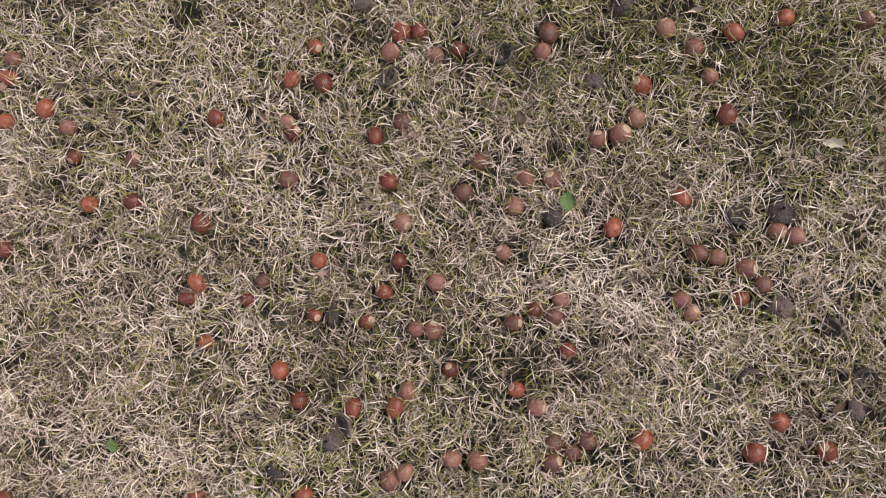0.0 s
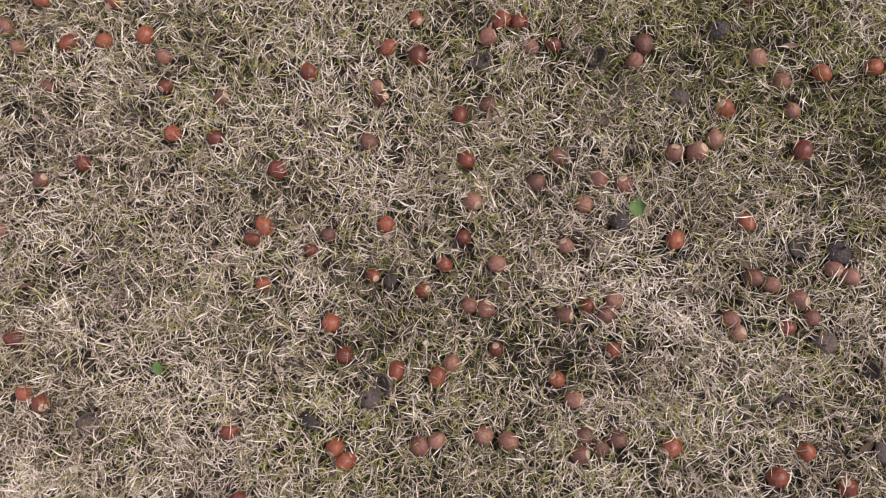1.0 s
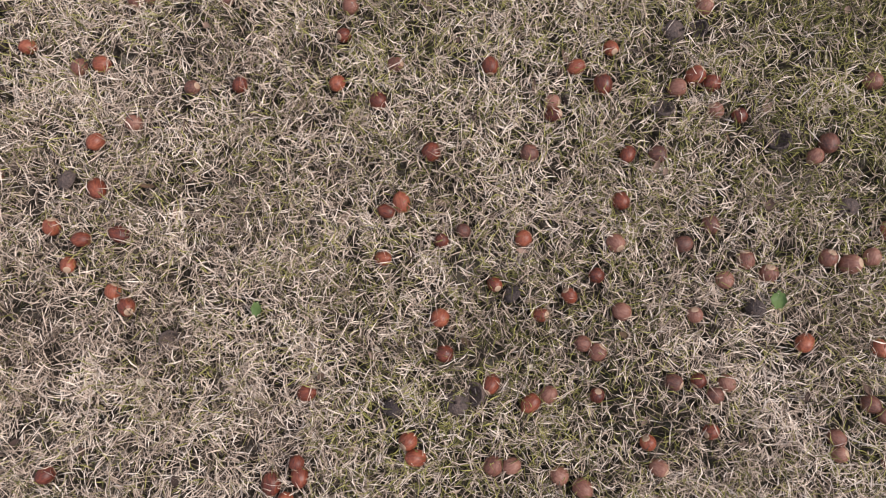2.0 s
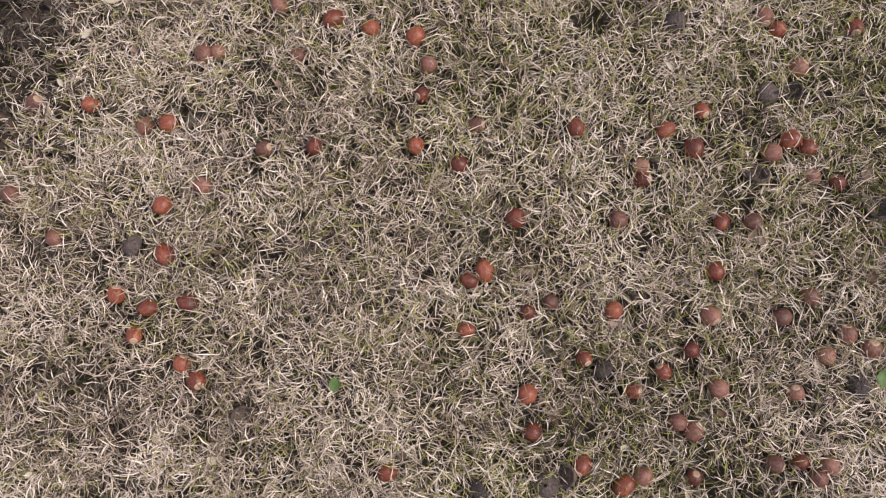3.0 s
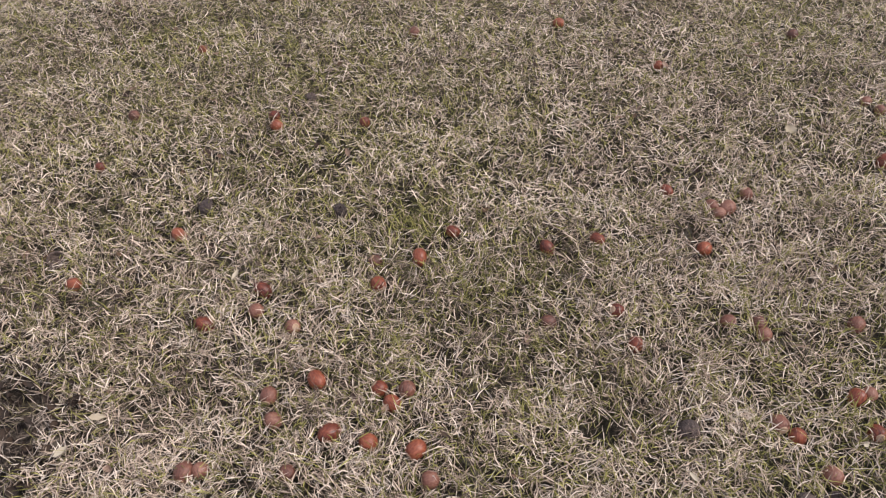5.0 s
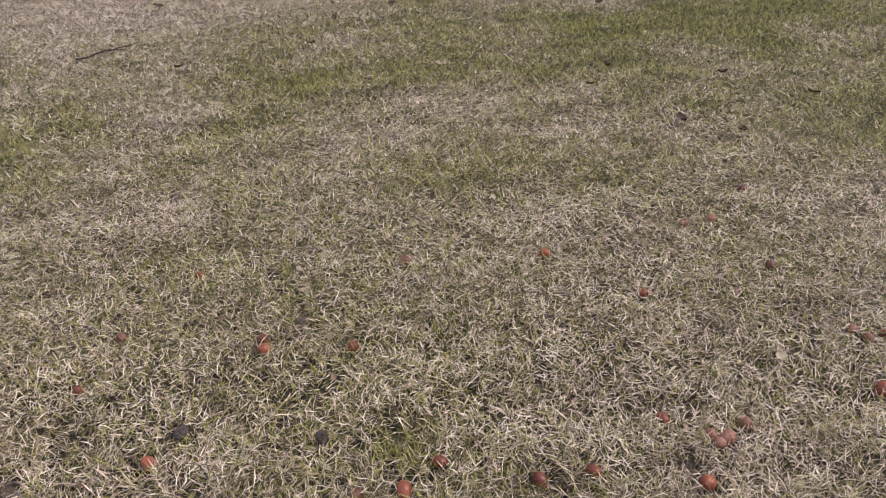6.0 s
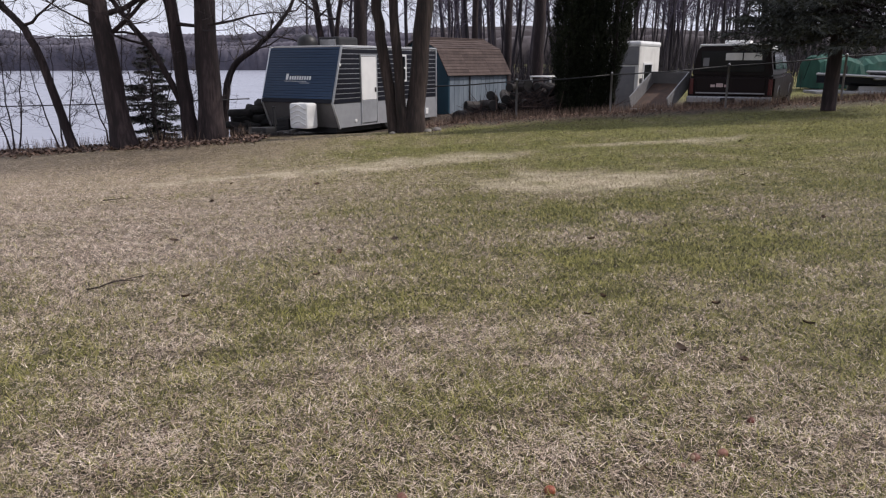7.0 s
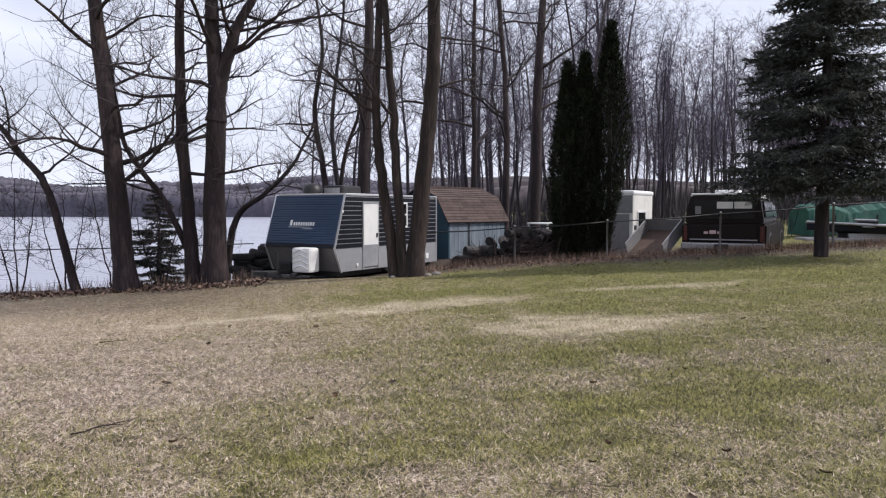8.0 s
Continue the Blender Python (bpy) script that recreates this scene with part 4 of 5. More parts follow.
# ---- the pickup with a topper ----
def pickup():
    root = thing("pickup_truck", pose(7.80, 19.95, -0.75, 0, 0, -31) @ Matrix.Scale(1.12, 4), "dark maroon pickup truck with white-roofed topper", "truck")
    # y runs forward from the tailgate
    W = 1.0
    side = [(0.0, 0.45), (0.0, 1.06), (2.35, 1.08), (2.5, 1.12), (4.05, 1.10), (4.6, 1.02), (5.0, 0.92), (5.05, 0.45)]
    bm = prism([(y, z) for y, z in side], -W, W)
    bmesh.ops.transform(bm, matrix=Matrix(((0, 1, 0, 0), (1, 0, 0, 0), (0, 0, 1, 0), (0, 0, 0, 1))), verts=bm.verts)
    bmesh.ops.bevel(bm, geom=[e for e in bm.edges], offset=0.05, segments=2, affect="EDGES")
    body = part("body", bm, M_MAROON, root)
    top = prism([(-W + 0.06, 1.07), (-W + 0.17, 1.72), (-W + 0.28, 1.79), (W - 0.28, 1.79), (W - 0.17, 1.72), (W - 0.06, 1.07)], 0.05, 2.35)
    bmesh.ops.bevel(top, geom=[e for e in top.edges], offset=0.03, segments=2, affect="EDGES")
    topper = part("topper", top, M_MAROON, root)
    part("roof", boxed(-0.80, 0.80, 0.06, 2.34, 1.78, 1.83, 0.02), M_WHITE, topper, "white topper roof")
    part("roof_vent", boxed(-0.35, 0.25, 0.8, 1.4, 1.83, 1.93, 0.04), M_WHITE, topper)
    part("rear_glass", boxed(-0.74, 0.74, 0.025, 0.05, 1.16, 1.66, 0.01), M_GLASS, topper)
    # Opaque pale panes paint the bright sky that shows through the glass.
    part("glass_pane", boxed(-0.16, 0.22, 0.012, 0.024, 1.44, 1.61), M_STAINED_AND_SKY, topper, "rear glass pane painted pale as sky seen through")
    part("glass_pane", boxed(0.25, 0.66, 0.012, 0.024, 1.44, 1.61), M_STAINED_AND_SKY, topper, "rear glass pane painted pale as sky seen through")
    part("glass_pane", boxed(-0.68, -0.54, 0.012, 0.024, 1.3, 1.5), M_DULL, topper)
    for s in (-1, 1):
        m = Matrix.Translation((s * (W - 0.085), 0, 1.40)) @ pose(0, 0, 0, 0, s * -9.6)
        part("side_glass", boxed(-0.012, 0.012, 0.35, 2.1, -0.18, 0.18, 0.006, m=m), M_GLASS, topper)
    for s in (-1, 1):
        part("roof_edge", boxed(s * 0.775 - 0.045, s * 0.775 + 0.045, 0.12, 2.32, 1.70, 1.80, 0.03), M_WHITE, topper, "white upper edge of the topper")
    gate = part("tailgate", boxed(-0.80, 0.80, -0.03, 0.0, 0.60, 1.03, 0.02), M_MAROON, root)
    for x, w in ((-0.45, 0.10), (-0.32, 0.16), (-0.13, 0.08)):
        part("script_bar", boxed(x, x + w, -0.042, -0.03, 0.80, 0.86 + 0.03 * (w > 0.12), m=None), M_PINK, gate)
    part("gate_trim", boxed(-0.80, 0.80, -0.04, -0.02, 0.64, 0.67, 0.004), M_GREYTRIM, gate)
    for s in (-1, 1):
        part("tail_lamp", boxed(s * 0.91 - 0.045, s * 0.91 + 0.045, -0.03, 0.04, 0.62, 1.0, 0.015), M_RED, root)
    bumper = part("bumper", boxed(-0.98, 0.98, -0.2, -0.05, 0.40, 0.58, 0.03), M_CHROME, root, "dull chrome rear bumper")
    part("plate", boxed(-0.17, 0.17, -0.212, -0.2, 0.43, 0.55), M_BLACK, bumper)
    cab = prism([(-W + 0.08, 1.08), (-W + 0.24, 1.68), (-W + 0.34, 1.74), (W - 0.34, 1.74), (W - 0.24, 1.68), (W - 0.08, 1.08)], 2.42, 3.7)
    bmesh.ops.bevel(cab, geom=[e for e in cab.edges], offset=0.04, segments=2, affect="EDGES")
    part("cab", cab, M_MAROON, root)
    part("cab_roof", boxed(-0.66, 0.66, 2.46, 3.6, 1.735, 1.775, 0.018), M_WHITE, root, "white cab roof")
    for s in (-1, 1):
        m = Matrix.Translation((s * (W - 0.13), 0, 1.38)) @ pose(0, 0, 0, 0, s * -14)
        part("cab_window", boxed(-0.02, 0.02, 2.55, 3.5, -0.17, 0.18, 0.01, m=m), M_GLASS, root)
        for y in (1.05, 4.1):
            wheel = part("wheel", turned([(0.2, -0.11), (0.33, -0.12), (0.37, -0.08), (0.37, 0.08), (0.33, 0.12), (0.2, 0.11)], 22, m=pose(s * 0.88, y, 0.37, 0, 90)), M_RUBBER, root)
            part("rim", turned([(0.205, -0.1), (0.14, -0.05), (0.05, -0.06), (0.05, 0.06), (0.14, 0.05), (0.205, 0.1)], 16, m=pose(s * 0.88, y, 0.37, 0, 90)), M_CHROME, wheel)
            part("wheel_arch", turned([(0.40, -0.012), (0.425, -0.012), (0.425, 0.012), (0.40, 0.012)], 22, m=pose(s * 1.0, y, 0.40, 0, 90)), M_CHROME, root)


pickup()


# ---- the wire fence ----
def fence(name, points, high, label, gap):
    root = thing(name, Matrix.Identity(4), label, "fence")
    for (x0, y0, z0), (x1, y1, z1) in zip(points, points[1:]):
        a, b = Vector((x0, y0, z0)), Vector((x1, y1, z1))
        n = max(1, round((b - a).length / gap))
        verts, faces = [], []
        path = [a.lerp(b, i / (2 * n)) - Vector((0, 0, 0.03 * (i % 2))) for i in range(2 * n + 1)]
        tube(path, [0.017] * len(path), 6, verts, faces)
        mesh_object("rail", verts, faces, M_BLACK, root, True)
        for i in range(n + (b.x == points[-1][0])):
            p = a.lerp(b, i / n)
            g = float(land(p.x, p.y)) - 0.2
            post = part("post", turned([(0.028, g - p.z), (0.028, 0.02), (0.034, 0.02), (0.034, 0.05), (0, 0.075)], 10, m=Matrix.Translation(p)), M_GREYTRIM, root, smooth_shade=True)


fence("wire_fence", [(-0.9, 20.1, 0.17), (1.85, 19.3, 0.34), (4.34, 19.2, 0.50), (7.42, 19.2, 0.715), (10.5, 19.2, 0.96), (13.6, 19.2, 1.18)], 1.2, "galvanised post fence with dark top rail", 3.1)
fence("bank_fence", [(-14.5, 21.1, -0.41), (-5.7, 21.1, -0.18)], 1.1, "thin dark rail fence along the lake bank", 9.0)


# ---- heaps along the fence ----
def tyre_master():
    root = thing("old_tyre", pose(0, 0, -50), "worn black tyre in a heap by the fence", "tyre", "tyres in heaps")
    prof = [(0.19, -0.08), (0.23, -0.10), (0.31, -0.10), (0.34, -0.06), (0.34, 0.06), (0.31, 0.10), (0.23, 0.10), (0.19, 0.08), (0.22, 0.05), (0.29, 0.06), (0.30, 0), (0.29, -0.06), (0.22, -0.05), (0.19, -0.08)]
    part("tread", turned(prof, 20), M_DARKHEAP, root, smooth_shade=True)
    return root


pile = random.Random(77)
tyre = tyre_master()
for x, y, n in ((-5.9, 20.3, 2), (-5.6, 20.5, 4), (-5.25, 20.7, 5), (-5.45, 20.95, 5)):
    z = float(land(x, y))
    for i in range(n):
        flat = i == 0 or x < 0 or pile.random() < 0.5
        m = pose(x + pile.uniform(-0.25, 0.25), y + pile.uniform(-0.2, 0.2), z + 0.10 + 0.17 * i + (0 if flat else 0.12), pile.uniform(-15, 15) + (0 if flat else 62), pile.uniform(-18, 18), pile.uniform(0, 360))
        copy_thing(tyre, m)


discard(tyre)


def log(x, y, up, turn, tip, long, r):
    """A sawn length of trunk, lying with one dark weathered end towards the lawn."""
    z = float(land(x, y)) + up + r * 0.95
    root = thing("cut_log", pose(x, y, z, 0, 90 + tip, turn), "grey weathered log with dark ends in a heap", "log", "logs by the fence")
    ring = [(r * 0.93, -long / 2), (r, -long / 2 + 0.03), (r * 0.95, -long * 0.2), (r * 1.03, long * 0.15), (r * 0.97, long / 2 - 0.03), (r * 0.92, long / 2)]
    part("stem", turned(ring, 13), M_LOG, root, smooth_shade=False)
    for s in (-1, 1):
        part("sawn_end", turned([(0, s * long * 0.485), (r * 0.5, s * long * 0.492), (r * 0.94, s * long * 0.496), (r * 0.9, s * long * 0.47)], 13), M_DARKHEAP, root, "dark weathered sawn end")


for row, (x0, x1) in enumerate(((0.3, 4.3), (0.8, 4.2), (1.3, 4.1), (1.9, 3.7))):
    x = x0
    while x < x1:
        r = pile.uniform(0.09, 0.17)
        log(x, 20.25 + 0.12 * row + pile.uniform(-0.15, 0.15), 0.22 * row, pile.uniform(15, 120), pile.uniform(-14, 14), pile.uniform(0.5, 1.1), r)
        x += 2 * r + pile.uniform(0.0, 0.14)


def brush_heap(x, y, half, high, n, seed):
    """A tangle of thrown branches, thickest in the middle."""
    g = random.Random(seed)
    z = float(land(x, y))
    root = thing("brush_heap", pose(x, y, z), "dark tangled heap of cut branches by the fence", "brush", "brush heaps")
    verts, faces = [], []
    for _ in range(n):
        u = g.gauss(0, 0.45)
        a = Vector((u * half, g.gauss(0, 0.28), g.random() ** 1.3 * high * max(0.1, 1 - u * u)))
        d = Vector((g.gauss(0, 1), g.gauss(0, 0.6), g.gauss(0.12, 0.45))).normalized() * g.uniform(0.25, 0.8)
        tube([a, a + d * 0.5 + Vector((0, 0, g.uniform(-0.05, 0.05))), a + d], [g.uniform(0.008, 0.022), 0.010, 0.004], 4, verts, faces)
    for v in verts:
        v.z = max(v.z, 0.01)
    tagged(mesh_object("tangle", verts, faces, M_BRUSH, root), kind="stuff")


brush_heap(2.45, 20.0, 1.0, 0.58, 480, 5)
brush_heap(3.9, 20.0, 0.8, 0.55, 320, 6)
brush_heap(1.1, 20.05, 0.6, 0.35, 160, 7)


def golf_cart():
    x, y = 3.22, 21.6
    root = thing("golf_cart", pose(x, y, float(land(x, y)), 0, 0, 20), "dark golf cart with a white canopy", "cart")
    part("canopy", boxed(-0.5, 0.5, -0.62, 0.62, 1.08, 1.12, 0.018), M_WHITE, root, "thin white canopy")
    for sx in (-0.44, 0.44):
        for sy, lean in ((-0.52, 6), (0.52, -10)):
            part("post", boxed(-0.025, 0.025, -0.025, 0.025, 0, 0.57, m=pose(sx, sy, 0.52, lean)), M_WHITE, root)
    part("body", boxed(-0.58, 0.58, -1.1, 1.1, 0.22, 0.58, 0.1), M_BLACK, root)
    part("seat", boxed(-0.5, 0.5, -0.35, 0.15, 0.58, 0.74, 0.05), M_DULL, root)
    part("backrest", boxed(-0.5, 0.5, -0.42, -0.32, 0.72, 0.98, 0.04), M_DULL, root)
    for sx in (-0.52, 0.52):
        for sy in (-0.75, 0.75):
            part("wheel", turned([(0.1, -0.08), (0.21, -0.08), (0.22, 0), (0.21, 0.08), (0.1, 0.08)], 16, m=pose(sx, sy, 0.22, 0, 90)), M_RUBBER, root)


golf_cart()


# ---- boats and the green cover beyond the fence ----
def boat():
    x, y = 15.2, 24.6
    root = thing("motor_boat", pose(x, y, float(land(x, y)) + 0.2, 0, 0, 82), "dark-hulled motor boat with white deck on trailer", "boat")
    verts, faces = [], []
    sections = 10
    for i in range(sections + 1):
        u = i / sections
        w = 0.95 * (1 - max(0, u - 0.45) ** 2 / 0.31)
        k = 0.25 * max(0, u - 0.5)
        for px, pz in ((-w, 0.36 + k), (-w * 0.86, 0.12 + k), (0, 0.0 + k * 1.6), (w * 0.86, 0.12 + k), (w, 0.36 + k)):
            verts.append((px, -2.4 + 4.8 * u, pz))
    for i in range(sections):
        for k in range(4):
            q = i * 5 + k
            faces.append((q, q + 1, q + 6, q + 5))
    faces.append((0, 1, 2, 3, 4))
    hull = mesh_object("hull", verts, faces, M_NAVY, root)
    part("deck", boxed(-0.85, 0.85, -2.3, 0.9, 0.31, 0.37, 0.03), M_DULL, root, "dull grey deck")
    for s in (-1, 1):
        rim = []
        for i in range(sections + 1):
            u = i / sections
            rim.append(Vector((s * 0.95 * (1 - max(0, u - 0.45) ** 2 / 0.31), -2.4 + 4.8 * u, 0.37 + 0.25 * max(0, u - 0.5))))
        rv, rf = [], []
        tube(rim, [0.045] * len(rim), 6, rv, rf)
        mesh_object("gunwale", rv, rf, M_GREYTRIM, hull)
    part("windshield", boxed(-0.75, 0.75, 0.3, 0.34, 0, 0.38, m=pose(0, 0, 0.37, -28)), M_GLASS, root)
    part("windshield_frame", boxed(-0.8, 0.8, 0.28, 0.36, 0.36, 0.41, m=pose(0, 0, 0.37, -28)), M_GREYTRIM, root)
    part("trailer_frame", boxed(-0.6, 0.6, -1.8, 2.6, -0.16, -0.06, 0.02), M_GREYTRIM, root)
    for s in (-1, 1):
        part("bunk", boxed(s * 0.45 - 0.05, s * 0.45 + 0.05, -1.8, 1.2, -0.06, 0.1), M_GREYTRIM, root)
        part("wheel", turned([(0.12, -0.08), (0.26, -0.08), (0.3, 0), (0.26, 0.08), (0.12, 0.08)], 18, m=pose(s * 0.8, -0.5, 0.08, 0, 90)), M_RUBBER, root)


boat()


def covered_stack():
    x, y = 18.2, 29.2
    root = thing("covered_stack", pose(x, y, float(land(x, y)), 0, 0, 4), "long stack under a green tarpaulin", "tarpaulin")
    g = np.random.default_rng(9)
    nx, prof = 40, [(-0.75, 0.0), (-0.78, 0.5), (-0.66, 1.0), (-0.3, 1.22), (0.3, 1.2), (0.66, 0.98), (0.78, 0.5), (0.75, 0.0)]
    verts, faces = [], []
    sag = 0.10 * np.sin(np.linspace(0, 17, nx)) + g.normal(0, 0.03, nx)
    for i in range(nx):
        for py, pz in prof:
            verts.append((-3.6 + 7.2 * i / (nx - 1), py + g.normal(0, 0.03), pz * (1 + sag[i])))
    m = len(prof)
    for i in range(nx - 1):
        for k in range(m - 1):
            q = i * m + k
            faces.append((q, q + m, q + m + 1, q + 1))
    faces += [tuple(range(m)), tuple(reversed(range((nx - 1) * m, nx * m)))]
    mesh_object("cover", verts, faces, M_TARP, root, False)
    for u in (-2.6, -0.8, 1.0, 2.7):
        part("tie_strap", boxed(u, u + 0.05, -0.84, -0.78, 0.05, 0.85), M_BLACK, root)


covered_stack()


# ---- weeds and leaf litter ----
def scatter_blades(name, n, xr, yr, long, wide, mat, label, category, upright, seed, edge=None):
    g = np.random.default_rng(seed)
    x, y = g.uniform(*xr, n), g.uniform(*yr, n)
    if edge:
        y = g.normal(edge[0], edge[1], n) + 0.12 * np.sin(x * 2.1)
    z = land(x, y)
    a = g.uniform(0, 2 * np.pi, n)
    L = g.uniform(0.4, 1.0, n) * long
    t = np.radians(g.uniform(0, 40, n) if upright else g.uniform(62, 100, n))
    d = np.stack([np.cos(a) * np.sin(t), np.sin(a) * np.sin(t), np.cos(t)], 1)
    s = np.stack([-np.sin(a), np.cos(a), g.uniform(-0.5, 0.5, n)], 1)
    p = np.stack([x, y, z + (0 if upright else g.uniform(0.01, 0.07, n))], 1)
    w = wide * g.uniform(0.5, 1.2, n)
    P = np.stack([p - s * w[:, None] * (0.7 if upright else 0.3), p + s * w[:, None] * (0.7 if upright else 0.3), p + d * (L * 0.55)[:, None] + s * w[:, None], p + d * L[:, None] + (0, 0, 0.0 if upright else 0.02), p + d * (L * 0.5)[:, None] - s * w[:, None]], 1)
    faces = (np.arange(n) * 5)[:, None] + np.array([[0, 1, 2, 3, 4]])
    ob = mesh_object(name, P.reshape(-1, 3).tolist(), faces.tolist(), mat)
    tagged(ob, label, category, kind="stuff")


scatter_blades("weeds", 12000, (-0.6, 16), (18.0, 20.2), 0.30, 0.004, M_WEED, "dry brown weeds along the fence foot", "weeds", True, 61, (19.35, 0.4))
scatter_blades("leaf_litter", 4200, (-0.9, 17), (17.4, 20.6), 0.075, 0.022, M_LITTER, "fallen brown oak leaves along the fence", "leaves", False, 62, (18.9, 0.7))
scatter_blades("bank_litter", 5000, (-15, -4.5), (16.6, 18.5), 0.11, 0.038, M_LITTER, "fallen brown leaves along the lake bank", "leaves", False, 63, (17.5, 0.45))
scatter_blades("bank_weeds", 1400, (-15, -5), (17, 19.5), 0.45, 0.005, M_WEED, "dry weeds on the lake bank", "weeds", True, 64, (18.2, 0.5))
scatter_blades("brushwood", 9000, (-0.5, 34), (29, 66), 3.0, 0.012, M_BARK_GREY, "bare brown brushwood under the trees", "brush", True, 65)

# ---- acorns, cups, leaves and sticks on the lawn ----
def acorn_master(mat, label, long):
    """A smooth nut lying on its side, with a pale scar at one end and a point at the other."""
    root = thing("acorn", pose(0, 0, -50), label, "acorn", "acorns on the lawn")
    r = 0.0132
    prof = [(0, -0.92 * r * long), (0.5 * r, -0.90 * r * long), (0.86 * r, -0.62 * r * long), (1.0 * r, -0.12 * r), (0.96 * r, 0.35 * r * long), (0.72 * r, 0.75 * r * long), (0.36 * r, 0.98 * r * long), (0.1 * r, 1.06 * r * long), (0, 1.16 * r * long)]
    part("nut", turned(prof, 14), mat, root, smooth_shade=True)
    scar = turned([(0.50 * r, -0.885 * r * long), (0.47 * r, -0.945 * r * long), (0.3 * r, -0.965 * r * long), (0, -0.955 * r * long)], 12)
    part("scar", scar, M_SCAR, root, "pale round scar", smooth_shade=True)
    return root


def cup_master():
    """An empty acorn cup: a thick shallow bowl with a lip and a stub of stalk."""
    root = thing("acorn_cup", pose(0, 0, -50), "empty dark brown acorn cup in the grass", "acorn cup", "acorn cups on the lawn")
    r = 0.0145
    prof = [(0, -0.62 * r), (0.55 * r, -0.55 * r), (0.9 * r, -0.22 * r), (1.0 * r, 0.12 * r), (0.95 * r, 0.22 * r), (0.82 * r, 0.16 * r), (0.72 * r, -0.12 * r), (0.4 * r, -0.34 * r), (0, -0.38 * r)]
    part("bowl", turned(prof, 18), M_CUP, root, smooth_shade=True)
    part("stalk", turned([(0.13 * r, -0.9 * r), (0.1 * r, -0.62 * r), (0.2 * r, -0.55 * r)], 6), M_CUP, root)
    return root


def leaf_master(name, mat, label, category, size, curl):
    """A curled leaf with a midrib fold and a little thickness."""
    verts, faces, n = [], [], 9
    for layer in (0, 1):
        for i in range(n):
            u = i / (n - 1)
            w = size * 0.36 * math.sin(math.pi * min(1, u * 0.97 + 0.03)) ** 0.7 * (1 + 0.2 * math.sin(u * 19))
            for k in (-1, -0.5, 0, 0.5, 1):
                verts.append((size * (u - 0.5), w * k, curl * size * (abs(k) ** 1.6 * 0.5 + 0.35 * (2 * u - 1) ** 2) - layer * 0.0006))
    for i in range(n - 1):
        for k in range(4):
            q = i * 5 + k
            faces.append((q, q + 5, q + 6, q + 1))
            faces.append((q + 45, q + 46, q + 51, q + 50))
    root = thing(name, pose(0, 0, -50), label, category, label)
    mesh_object("blade", verts, faces, mat, root, True)
    return root


